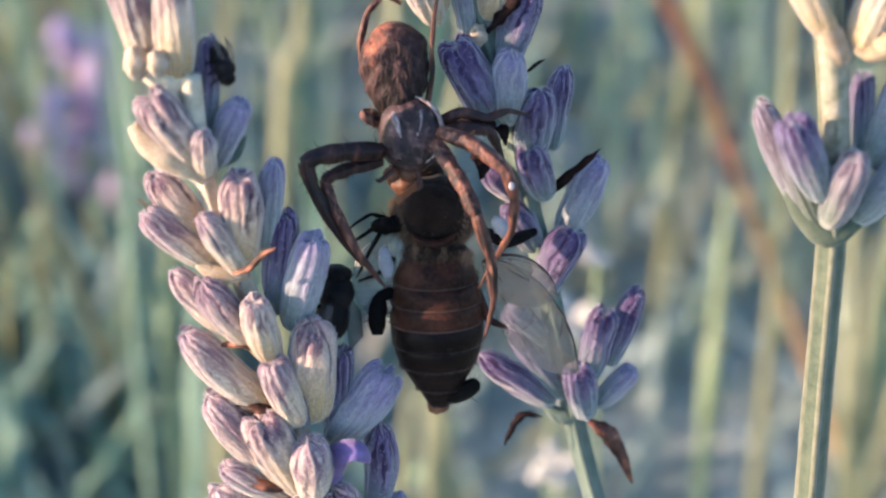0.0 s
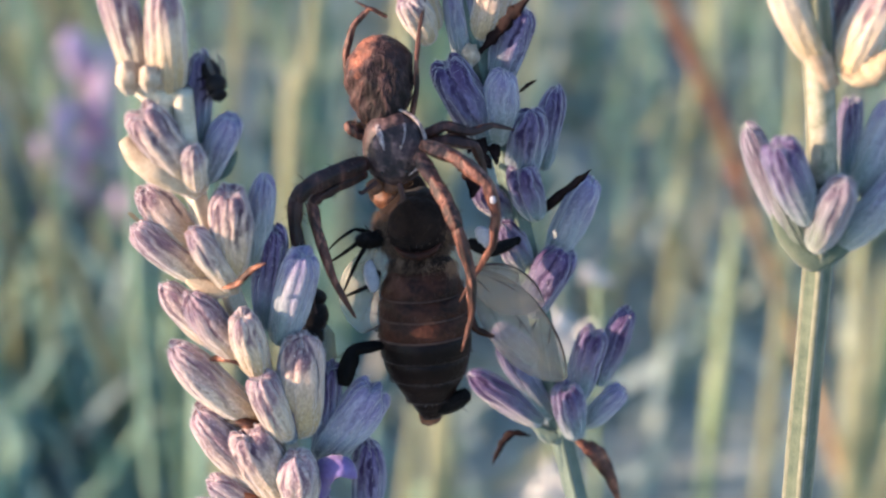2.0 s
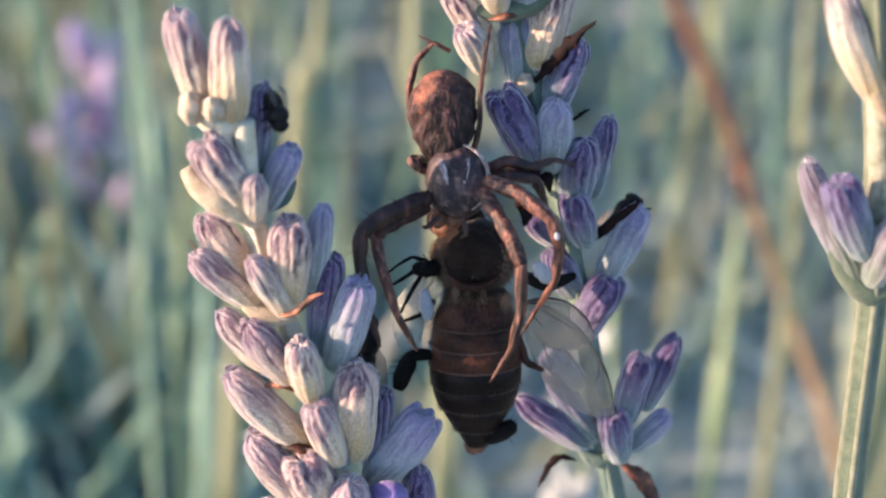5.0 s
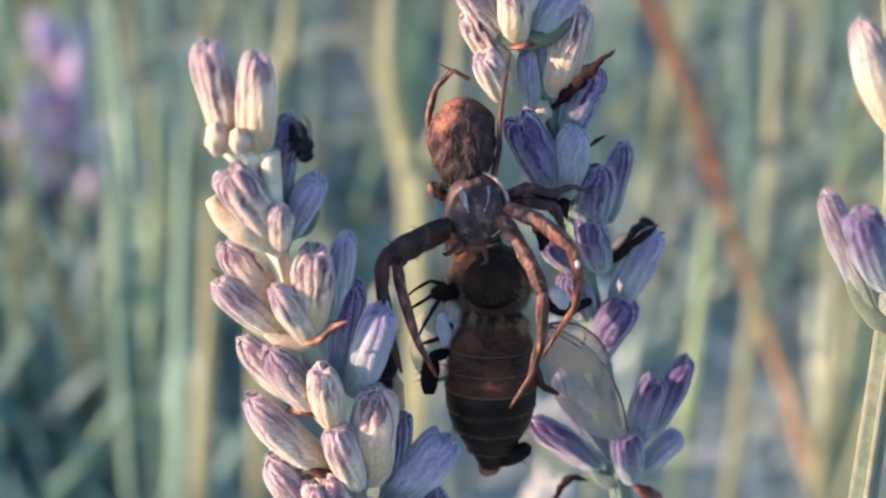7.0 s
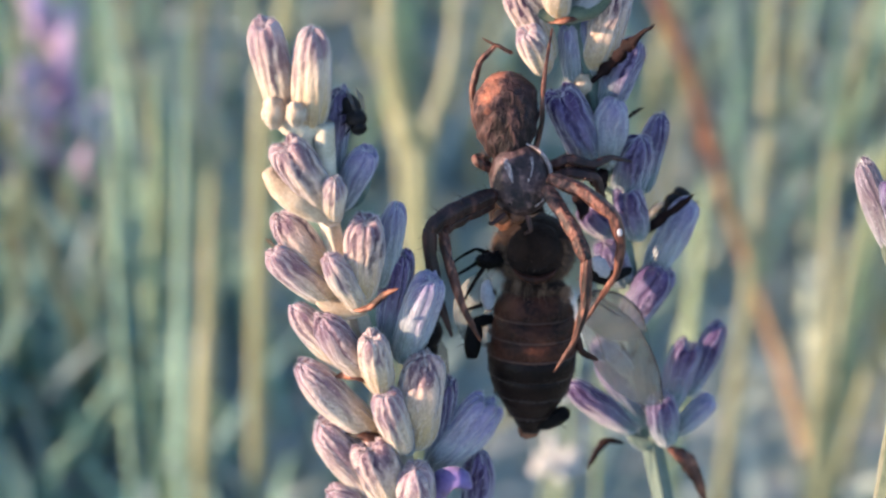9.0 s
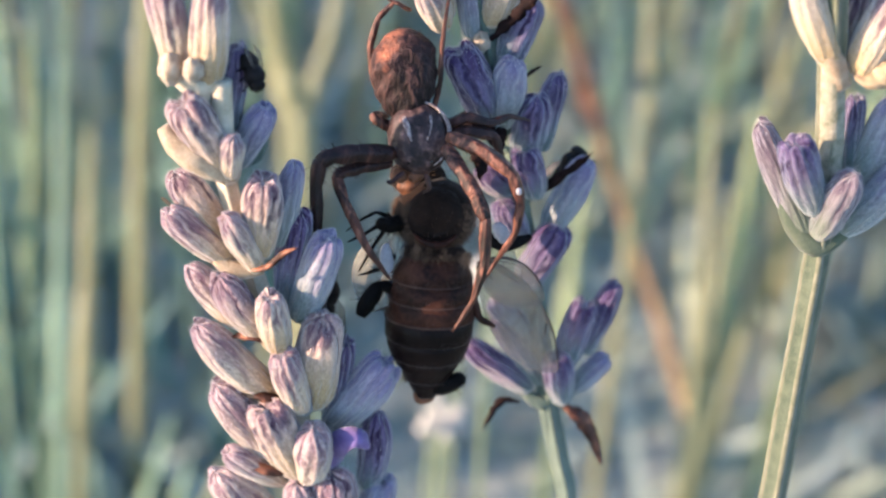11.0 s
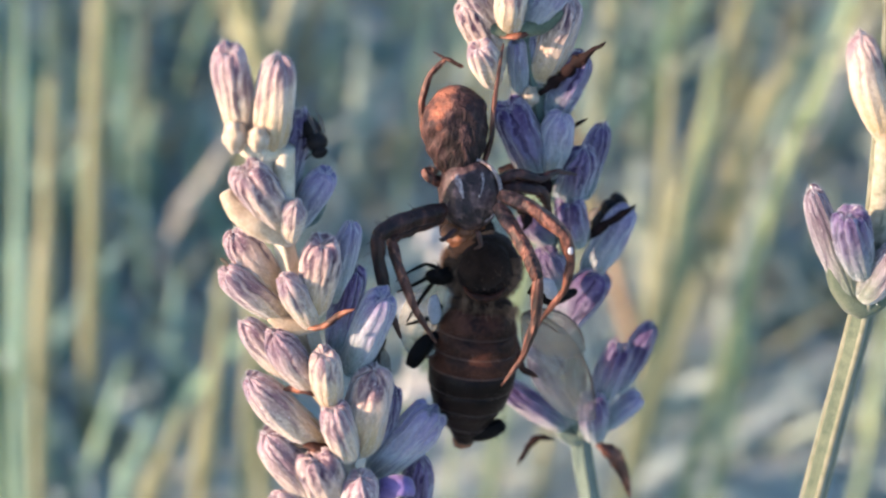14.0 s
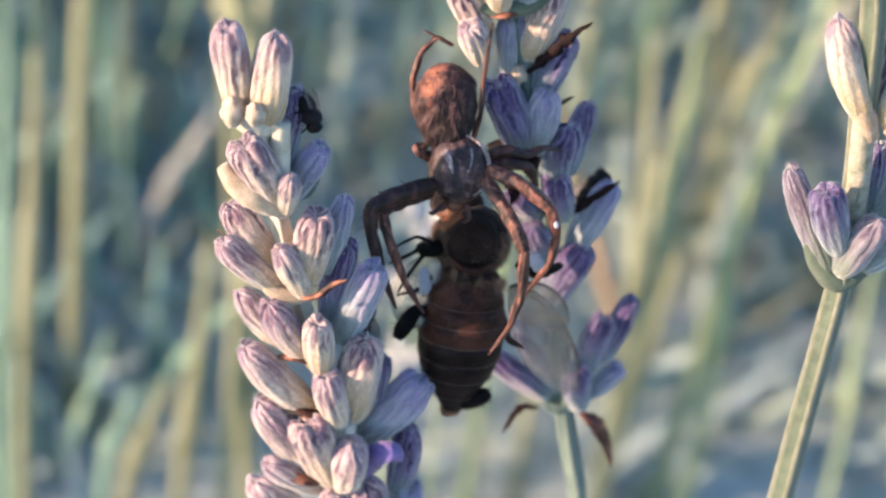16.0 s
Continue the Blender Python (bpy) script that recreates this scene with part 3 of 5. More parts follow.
calyx(right_spike, (17.20, -9.80, 2.45), (15.20, -12.85, 5.70), 1.75, "blue", "striped mauve bud")
calyx(right_spike, (17.64, -9.00, 1.25), (18.30, -12.10, 4.15), 1.60, "grey")
calyx(right_spike, (19.20, -8.70, 4.30), (19.05, -10.20, 8.00), 1.05, "blue")
calyx(right_spike, (19.60, -8.60, 3.80), (21.10, -10.50, 7.90), 1.75, "green")
calyx(right_spike, (19.00, -8.40, 1.40), (22.10, -10.60, 5.35), 1.75, "green")
collar(right_spike, [(15.80, -9.20, 3.00), (16.51, -8.75, 1.75), (17.75, -8.20, 0.75), (18.80, -8.40, 1.20), (19.70, -8.60, 2.00)], [0.30, 0.52, 0.70, 0.52, 0.30], STEM)
# sleeve added over the upper stem, coloured as if in the sun
collar(right_spike, [(17.00, -12.75, 9.10), (17.42, -11.40, 6.70), (17.72, -10.20, 4.60), (17.95, -8.90, 2.30)], [0.60, 0.58, 0.57, 0.40], STEM_LIT_STREAKY)


# ---- insects ----
SPIDER_SKIN = mottled("mottled_brown_skin", (0.005, 0.0025, 0.0025), (0.036, 0.015, 0.012), (0.10, 0.040, 0.027), 900, 0.66, (1.4, 1.4, 0.3))
SPIDER_RUST = mottled("rusty_brown_skin", (0.008, 0.0035, 0.003), (0.085, 0.032, 0.02), (0.23, 0.10, 0.065), 900, 0.6, (1.8, 1.8, 0.22))
SPIDER_GREY = mottled("grey_brown_shield", (0.014, 0.008, 0.008), (0.060, 0.034, 0.032), (0.14, 0.085, 0.076), 1100, 0.63)
PALE_EDGE = mottled("pale_margin", (0.14, 0.10, 0.095), (0.27, 0.215, 0.20), (0.38, 0.32, 0.30), 2500, 0.55)
AMBER = plain("amber_face", (0.05, 0.02, 0.01), (0.24, 0.105, 0.05), 1500, 0.45)
EYE = plain("black_eye", (0.006, 0.006, 0.007), (0.014, 0.013, 0.014), 800, 0.15, spec=0.6)
BEE_DARK = plain("dark_brown_shell", (0.0015, 0.0008, 0.0008), (0.012, 0.006, 0.0048), 700, 0.42, 0.0, 0.10, 0.00008)
BEE_RUST = plain("red_brown_shell", (0.004, 0.002, 0.0015), (0.070, 0.027, 0.016), 600, 0.5, 0.0, 0.10, 0.00008)
BEE_BACK = plain("black_downy_back", (0.006, 0.004, 0.003), (0.024, 0.015, 0.011), 900, 0.8, 0.1, 0.03)
BEE_EDGE = plain("dull_ring_edge", (0.014, 0.008, 0.006), (0.115, 0.062, 0.043), 500, 0.7)
BEE_HAIR = plain("tan_hair", (0.08, 0.047, 0.028), (0.28, 0.175, 0.105), 900, 0.8)
BEE_FRINGE = plain("grey_fringe", (0.05, 0.035, 0.028), (0.14, 0.10, 0.08), 900, 0.8)
BLACK_LEG = plain("black_leg", (0.002, 0.002, 0.002), (0.006, 0.005, 0.0045), 900, 0.65, spec=0.06)
FLY_BLACK = plain("black_fly_skin", (0.004, 0.004, 0.004), (0.016, 0.014, 0.015), 900, 0.6, spec=0.08)
POLLEN = plain("pale_wing_base", (0.20, 0.20, 0.215), (0.38, 0.375, 0.40), 800, 0.5)


def wing_material(name, tint, alpha):
    m = Mat(name, rough=0.4, spec=0.35)
    n = m.noise(400, 3)
    m.color(m.ramp(n, (0.3, tuple(v * 0.7 for v in tint)), (0.7, tint)))
    m.link(m.calc("MULTIPLY_ADD", n, 0.7, alpha - 0.35), m.b.inputs["Alpha"])
    m.bump(n, 0.00005, 0.4)
    return m.m


WING = wing_material("smoky_wing", (0.36, 0.27, 0.185), 0.41)
WING_PALE = wing_material("pale_wing", (0.34, 0.335, 0.28), 0.38)
FLY_WING = wing_material("clear_wing", (0.12, 0.10, 0.09), 0.4)
VEIN = plain("wing_vein", (0.02, 0.014, 0.012), (0.07, 0.045, 0.035), 900, 0.5)


def limb(owner, name, points, radii, material, label="", joints=True, bristles=26, seed=0, joined=False):
    """A jointed leg: swollen between the joints, with a few bristles. Its origin is its root."""
    root = at(*points[0])
    knees = [at(*p) - root for p in points]
    line = []
    rad = []
    given = spread(radii, len(knees))
    for i in range(len(knees) - 1):
        steps = 7
        for j in range(steps if i < len(knees) - 2 else steps + 1):
            t = j / steps
            line.append(knees[i].lerp(knees[i + 1], t))
            swell = 1 + (0.20 * math.sin(math.pi * t) - 0.10 if joints else 0.0)
            rad.append((given[i] * (1 - t) + given[i + 1] * t) * swell * 0.001)
    line = [line[0]] + [(line[i - 1] + line[i] * 2 + line[i + 1]) / 4 for i in range(1, len(line) - 1)] + [line[-1]]
    bm = bmesh.new()
    tube(bm, line, rad, 20, 0.9, 0.10, 5, 0.08)
    fur = bm if joined else bmesh.new()
    rnd = random.Random(seed)
    for k in range(bristles):
        i = rnd.randrange(1, len(line) - 1)
        d = (line[i + 1] - line[i - 1]).normalized()
        out = d.orthogonal().normalized()
        out.rotate(Matrix.Rotation(rnd.uniform(0, 6.28), 3, d))
        hairs(fur, line[i] + out * rad[i] * 0.8, out + d * 0.5, rad[i] * rnd.uniform(0.7, 1.6), rad[i] * 0.07)
    ob = part(name, bm, material, owner, label)
    ob.location = root - owner.location
    if not joined:
        tagged(part("bristles", fur, material, ob, "", False), kind="stuff")
    return ob


def shin(leg, points, radii, material, seed):
    """The lower half of a leg, hinged at its knee."""
    ob = limb(spider, "shin", points, radii, material, bristles=24, seed=seed, joined=True)
    ob.parent = leg
    ob.location = ob.location - leg.location
    return ob


# crab spider
spider = thing("crab_spider", at(*(-1.59, -3.00, 5.68)), "brown mottled crab spider gripping a dead honey bee", "spider")
tilt = Matrix.Rotation(radians(-4), 3, "Y")
frame3 = LEAN.to_3x3() @ tilt


def spider_abdomen():
    bm = bmesh.new()
    c = local(spider, at(*(-2.28, -2.80, 8.76)))
    ball(bm, (0, 0, 0), (0.00174, 0.0016, 0.00252), 48, 60)
    for v in bm.verts:
        u = v.co
        t = u.z / 0.0025
        k = 0.98 + 0.19 * t - 0.05 * t * t
        fold = 0.03 * math.sin(15 * t + 4 * abs(u.x) * 1000) * min(1.0, abs(u.x) * 1500) + 0.12 * noise.noise(u * 900) + 0.035 * noise.noise(u * 3000)
        u.x *= k * (1 + fold)
        u.y *= k * (1 + fold * 1.4)
        v.co = frame3 @ u
    rnd = random.Random(3)
    bm.verts.ensure_lookup_table()
    old = list(bm.verts)
    for k in range(150):
        v = rnd.choice(old)
        hairs(bm, v.co, v.co.normalized() + Vector((rnd.uniform(-1, 1), rnd.uniform(-1, 1), rnd.uniform(-1, 1))) * 0.3, rnd.uniform(0.0001, 0.00025), 0.000012)
    ob = part("abdomen", bm, SPIDER_ABDOMEN, spider, "wrinkled, mottled dark brown abdomen with sunlit orange painted in")
    ob.location = c


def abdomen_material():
    """Dark purple-brown, rust-mottled skin with lengthwise folds; sunlit orange painted on one side and the tail end.
    """
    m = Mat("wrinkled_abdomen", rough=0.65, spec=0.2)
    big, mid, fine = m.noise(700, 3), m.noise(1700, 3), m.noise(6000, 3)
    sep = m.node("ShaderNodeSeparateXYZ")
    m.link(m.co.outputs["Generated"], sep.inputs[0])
    # orange sunlight on the left and upper skin, put into the colour
    lit_flank = m.ramp(m.calc("MULTIPLY_ADD", sep.outputs[2], -0.35, m.calc("ADD", sep.outputs[0], 0.2)), (0.02, (1, 1, 1)), (0.46, (0, 0, 0)))
    lit_rear = m.ramp(sep.outputs[2], (0.66, (0, 0, 0)), (0.98, (1, 1, 1)))
    fac = m.calc("ADD", m.calc("MULTIPLY_ADD", lit_flank, 0.30, 0.20), m.calc("MULTIPLY", lit_rear, 0.30))
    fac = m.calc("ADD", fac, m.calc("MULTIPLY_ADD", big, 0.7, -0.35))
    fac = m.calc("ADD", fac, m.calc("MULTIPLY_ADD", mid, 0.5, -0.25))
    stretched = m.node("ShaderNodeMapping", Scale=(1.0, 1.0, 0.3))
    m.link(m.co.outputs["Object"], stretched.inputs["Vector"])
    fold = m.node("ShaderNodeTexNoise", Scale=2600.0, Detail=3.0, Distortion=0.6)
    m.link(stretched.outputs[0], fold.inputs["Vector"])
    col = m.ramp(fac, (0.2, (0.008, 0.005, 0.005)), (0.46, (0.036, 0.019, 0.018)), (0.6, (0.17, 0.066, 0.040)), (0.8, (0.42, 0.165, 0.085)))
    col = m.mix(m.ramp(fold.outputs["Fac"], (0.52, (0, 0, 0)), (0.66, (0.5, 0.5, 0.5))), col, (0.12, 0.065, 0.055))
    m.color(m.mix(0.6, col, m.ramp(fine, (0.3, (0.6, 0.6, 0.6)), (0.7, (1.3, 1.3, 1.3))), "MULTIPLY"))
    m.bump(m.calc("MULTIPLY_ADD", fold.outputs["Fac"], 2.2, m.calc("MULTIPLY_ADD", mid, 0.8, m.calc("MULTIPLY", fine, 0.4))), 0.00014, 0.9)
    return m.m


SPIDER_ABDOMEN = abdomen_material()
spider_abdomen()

bm = bmesh.new()
ball(bm, (0, 0, 0), (0.00160, 0.00130, 0.00186), 24, 32, frame3, 0.07, 3)
for v in bm.verts:
    u = frame3.transposed() @ v.co
    x, y, z = u.x / 0.0016, u.y / 0.0013, u.z / 0.00186
    x = math.copysign(abs(x) ** 0.8, x) * (1.0 - 0.16 * max(0.0, -z) - 0.10 * max(0.0, z))
    z = math.copysign(abs(z) ** 0.75, z)
    y = math.copysign(abs(y) ** 0.85, y) * (1 + 0.05 * math.sin(9 * x) * (1 - abs(z)))
    v.co = frame3 @ Vector((x * 0.00158, y * 0.0012, z * 0.00186))
carapace = part("carapace", bm, SPIDER_GREY, spider, "grey-brown head shield with pale bands")
bm = bmesh.new()
arc = [frame3 @ Vector((0.00157 * math.cos(a), -0.00072, 0.00172 * math.sin(a) + 0.0001)) for a in np.linspace(-1.15, 1.5, 20)]
tube(bm, arc, [0.00004, 0.00008, 0.00011, 0.00010, 0.00004], 8)
part("pale_margin", bm, PALE_EDGE, carapace)
for s in (-0.45, 0.35):
    bm = bmesh.new()
    tube(bm, [frame3 @ Vector((s * 0.001 * (1 + 0.7 * t), -0.00125 * math.sqrt(max(0.0, 1 - (0.55 * t) ** 2)) + 0.00003, -0.0002 + 0.0013 * t)) for t in np.linspace(0, 1, 8)], [0.00003, 0.00012, 0.00017, 0.00008], 10, 0.16, up=frame3 @ Vector((0, -1, 0)))
    part("pale_band", bm, PALE_EDGE, carapace)
for s in (-0.5, -0.18, 0.15, 0.45):
    bm = bmesh.new()
    ball(bm, frame3 @ Vector((s * 0.0012, -0.00085, -0.00125)), (0.00010, 0.00010, 0.00010), 8, 10)
    part("eye", bm, EYE, carapace)
for s in (-1, 1):
    bm = bmesh.new()
    ball(bm, local(spider, at(*(-2.11, -3.00, 3.74))) + frame3 @ Vector((s * 0.0004, 0, 0)), (0.00046, 0.0003, 0.0004), 12, 14, frame3, 0.2)
    part("jaw", bm, AMBER, spider, "amber jaw sunk into the bee")
    limb(spider, "feeler", [(-2.38, -4.20, 3.90), (-3.07, -4.40, 3.33), (-3.26, -4.40, 3.43)] if s < 0 else [(-1.26, -4.20, 3.84), (-1.04, -4.20, 3.09), (-1.36, -4.00, 2.86)], [0.13, 0.11, 0.05], SPIDER_SKIN, bristles=4)

leg_left_front = limb(spider, "leg", [(-2.98, -3.60, 4.85), (-4.70, -4.80, 4.10), (-5.75, -5.20, 3.45), (-6.25, -5.20, 2.85)], [0.42, 0.49, 0.44, 0.36], SPIDER_SKIN, "thick front leg bent over the bee", seed=1)
shin_left_front = shin(leg_left_front, [(-6.20, -5.20, 3.00), (-6.22, -4.90, 1.70), (-5.85, -4.20, -0.50), (-5.20, -3.40, -2.60)], [0.38, 0.37, 0.28, 0.09], SPIDER_SKIN, 31)
leg_left_second = limb(spider, "leg", [(-3.00, -3.20, 4.40), (-4.40, -4.00, 3.70), (-5.15, -4.40, 3.20), (-5.52, -4.50, 2.80)], [0.30, 0.36, 0.33, 0.27], SPIDER_SKIN, seed=2)
shin_left_second = shin(leg_left_second, [(-5.50, -4.45, 2.90), (-5.25, -4.60, 1.60), (-4.40, -4.20, -0.90), (-3.35, -3.40, -2.75)], [0.27, 0.27, 0.20, 0.07], SPIDER_RUST, 32)
leg_right_front = limb(spider, "leg", [(-0.33, -4.60, 5.17), (0.50, -5.80, 3.80), (1.10, -6.10, 2.80), (1.60, -6.20, 1.59)], [0.36, 0.38, 0.37, 0.32], SPIDER_RUST, "rusty leg with pale bands lying across the bee", seed=3)
shin_right_front = shin(leg_right_front, [(1.58, -6.20, 1.70), (1.66, -5.70, -0.50), (1.20, -4.90, -2.55), (0.25, -4.20, -4.15)], [0.32, 0.29, 0.17, 0.06], SPIDER_RUST, 33)
limb(spider, "leg", [(-0.13, -4.20, 5.74), (1.42, -5.40, 5.09), (2.99, -5.80, 3.86), (3.45, -5.40, 2.43), (3.34, -4.60, 0.89), (2.54, -3.60, -0.49), (1.77, -3.00, -1.90)], [0.36, 0.40, 0.34, 0.27, 0.20, 0.13, 0.06], SPIDER_RUST, "rusty leg with a pale knee", seed=4)
limb(spider, "leg", [(-0.16, -2.60, 6.35), (0.90, -3.00, 6.80), (2.20, -2.70, 6.50), (3.30, -2.10, 6.95), (4.40, -1.50, 6.75)], [0.28, 0.30, 0.24, 0.16, 0.06], SPIDER_SKIN, seed=5)
limb(spider, "leg", [(-0.14, -2.40, 5.95), (1.10, -2.90, 6.10), (2.40, -2.60, 5.90), (2.75, -2.20, 5.10), (3.10, -1.50, 4.10)], [0.30, 0.33, 0.28, 0.22, 0.08], SPIDER_SKIN, seed=6)
limb(spider, "leg", [(-2.81, -2.60, 6.17), (-3.45, -3.00, 6.34), (-3.91, -3.00, 6.70), (-3.09, -1.60, 6.82)], [0.26, 0.30, 0.28, 0.16], SPIDER_RUST, seed=7)
limb(spider, "leg", [(-2.64, -2.00, 6.82), (-3.85, -2.00, 8.51), (-4.10, -2.20, 10.35), (-3.73, -2.40, 11.77), (-2.88, -2.60, 12.65), (-2.09, -2.40, 12.18)], [0.22, 0.18, 0.19, 0.17, 0.12, 0.07], SPIDER_RUST, "thin hind leg hooked to a bud", seed=8)
limb(spider, "leg_tip", [(-2.04, -2.60, 12.22), (-2.88, -2.80, 12.55), (-3.65, -2.80, 12.93)], [0.09, 0.08, 0.04], SPIDER_RUST, bristles=8, seed=21)
limb(spider, "leg", [(-0.77, -2.40, 7.19), (-0.50, -3.20, 8.58), (-0.55, -3.60, 9.77), (-0.43, -3.80, 11.30), (-0.09, -3.40, 13.46)], [0.16, 0.15, 0.13, 0.12, 0.06], SPIDER_RUST, "thin banded hind leg", seed=9)
bm = bmesh.new()
ball(bm, local(spider, at(*(3.27, -6.00, 3.04))), (0.00015, 0.00012, 0.00020), 8, 10, frame3, 0.2)
part("pale_knee", bm, POLLEN, spider)

# honey bee
bee = thing("honey_bee", at(*(-0.54, -1.00, 0.24)), "dead dark honey bee hanging head up in the spider's grip", "bee")
frame_bee = LEAN.to_3x3() @ Matrix.Rotation(radians(2), 3, "Y") @ Matrix.Rotation(radians(8), 3, "X")


def fuzzy(name, centre, size, material, hair_material, count, length, parent, label, seed, where=None, droop=0.0):
    bm = bmesh.new()
    ball(bm, (0, 0, 0), size, 24, 30, frame_bee, 0.05, 3)
    ob = part(name, bm, material, parent, label)
    ob.location = centre
    bm = bmesh.new()
    rnd = random.Random(seed)
    done = 0
    while done < count:
        v = Vector((rnd.gauss(0, 1), rnd.gauss(0, 1), rnd.gauss(0, 1))).normalized()
        if where and not where(v, rnd):
            continue
        p = frame_bee @ Vector((v.x * size[0], v.y * size[1], v.z * size[2]))
        n = (p.normalized() + Vector((rnd.uniform(-1, 1), rnd.uniform(-1, 1), rnd.uniform(-1, 1))) * 0.45)
        hairs(bm, p * 0.98, n + frame_bee @ Vector((0, -0.2, -1)) * droop, length * rnd.uniform(0.4, 1.1), 0.000010)
        done += 1
    part("fur", bm, hair_material, ob, "", False)
    return ob


thorax = fuzzy("thorax", local(bee, at(*(-0.58, -1.10, 1.95))), (0.00208, 0.0018, 0.00198), BEE_BACK, BEE_HAIR, 4200, 0.00045, bee, "dark thorax ringed with tan fur", 5,
               lambda v, r: v.y < 0.5 and v.z < 0.4 and (v.y > -0.72 or r.random() < 0.04), 0.35)
bm = bmesh.new()
ball(bm, local(bee, at(*(-0.62, -1.78, 2.06))) - thorax.location, (0.00160, 0.00132, 0.00150), 24, 30, frame_bee, 0.03, 4)
part("back_plate", bm, BEE_BACK, thorax, "bald black back plate")
bm = bmesh.new()
tube(bm, [local(bee, at(*p)) - thorax.location for p in smooth([(-1.75, -2.25, 0.95), (-1.30, -2.60, 0.55), (-0.60, -2.80, 0.38), (0.10, -2.60, 0.56), (0.55, -2.25, 0.97)], 5)], [0.00005, 0.00017, 0.00023, 0.00017, 0.00005], 10, 1.0, 0, 0, 0.1)
part("back_crescent", bm, BEE_RUST, thorax, "red-brown crescent behind the back plate")
fuzzy("waist", local(bee, at(*(-0.54, -1.00, -0.02))), (0.00172, 0.0015, 0.0008), BEE_BACK, BEE_HAIR, 1300, 0.0006, bee, "waist hidden in tan fur", 8, None, 1.3)
fuzzy("head", local(bee, at(*(-1.45, -0.70, 3.85))), (0.0015, 0.0011, 0.0011), BEE_BACK, BEE_HAIR, 300, 0.0003, bee, "bee's head under the spider's jaws", 6)
bm = bmesh.new()
ball(bm, local(bee, at(*(-2.02, -1.75, 3.45))), (0.00062, 0.00042, 0.00058), 16, 20, frame_bee, 0.2)
part("mouthparts", bm, AMBER, bee, "tan mouthparts")
bm = bmesh.new()
rnd = random.Random(71)
for tuft, n in (((1.05, -2.45, -0.10), 160), ((-1.55, -2.2, 0.25), 90), ((-0.95, -2.3, 0.15), 60), ((-0.2, -2.3, 0.12), 60)):
    for k in range(n):
        foot = local(bee, at(*(c + rnd.gauss(0, 0.10) for c in tuft)))
        hairs(bm, foot, LEAN.to_3x3() @ Vector((rnd.gauss(0, 0.25), rnd.gauss(-0.2, 0.2), -1)), rnd.uniform(0.0004, 0.0009), 0.000012)
tagged(part("tuft", bm, BEE_HAIR, bee, "pale tan hair at the waist", False), kind="stuff")


def bee_abdomen():
    """Overlapping rings, each a little narrower towards the tip."""
    top = Vector(at(*(-0.59, -1.00, -0.55)))
    tip = Vector(at(*(-0.59, 1.20, -7.90)))
    axis = tip - top
    rings = [(-0.06, 0.12, 1.75, 2.18), (0.10, 0.26, 2.16, 2.37), (0.23, 0.40, 2.35, 2.43), (0.37, 0.55, 2.41, 2.36), (0.52, 0.70, 2.33, 2.00), (0.67, 0.87, 1.97, 1.20), (0.83, 1.0, 1.14, 0.55)]
    turn = axis.to_track_quat("Z", "Y").to_matrix()
    for i, (a, b, r0, r1) in enumerate(rings):
        r0, r1 = r0 * 0.97, r1 * 0.97
        bm = bmesh.new()
        ang = 48
        rows = []
        prof = [(a, r0 * 0.90), (a + 0.02, r0), ((a + b) / 2, (r0 + r1) / 2 + 0.06), (b - 0.015, r1 + 0.03), (b, r1 - 0.02), (b - 0.004, r1 - 0.12)]
        for t, r in prof:
            row = []
            for j in range(ang):
                th = 2 * math.pi * j / ang
                k = 1 + 0.015 * noise.noise(Vector((math.cos(th) * 2, math.sin(th) * 2, t * 9 + i)))
                p = turn @ Vector((r * k * math.cos(th), r * 0.86 * k * math.sin(th), 0)) * 0.001
                row.append(bm.verts.new(top + axis * t + p - bee.location))
            rows.append(row)
        for u, v in zip(rows, rows[1:]):
            for j in range(ang):
                bm.faces.new((u[j], u[(j + 1) % ang], v[(j + 1) % ang], v[j]))
        bm.faces.new(rows[0][::-1])
        bm.faces.new(rows[-1])
        seg = part("abdomen_ring", bm, BEE_RUST if i in (0, 1, 2) else BEE_DARK, bee, "red-brown abdomen ring" if i in (0, 1, 2) else "glossy dark abdomen ring")
        bm = bmesh.new()
        rnd = random.Random(40 + i)
        for k in range((500, 460, 300, 260, 520, 520, 120)[i]):
            th = rnd.uniform(0, 6.28)
            r = (r1 + 0.0) * 0.001
            p = top + axis * (b - 0.006 - 0.05 * (rnd.random() ** 2)) + turn @ Vector((r * math.cos(th), r * 0.86 * math.sin(th), 0)) - bee.location
            out = turn @ Vector((math.cos(th), math.sin(th), rnd.uniform(0.5, 2.0)))
            hairs(bm, p, out, 0.00022 * rnd.uniform(0.5, 1.1), 0.000011)
        part("fringe", bm, BEE_EDGE if i < 3 else BEE_FRINGE, seg, "", False)
        if i < 3:
            edge = [top + axis * (b - 0.006) + turn @ Vector((r1 * 1.005 * math.cos(h), r1 * 0.865 * math.sin(h), 0)) * 0.001 - bee.location
                    for h in np.linspace(0, 2 * math.pi, 60)]
            part("ring_edge", tube(bmesh.new(), edge, [0.00004, 0.00006, 0.00004], 6, 1.0, 0, 0, 0.3), BEE_EDGE, seg, "pale edge of the ring")
    bm = bmesh.new()
    ball(bm, local(bee, at(*(-0.66, 1.20, -7.85))), (0.00056, 0.00040, 0.00050), 14, 18, frame_bee, 0.3)
    part("tail_tip", bm, AMBER, bee, "amber tail tip")


bee_abdomen()


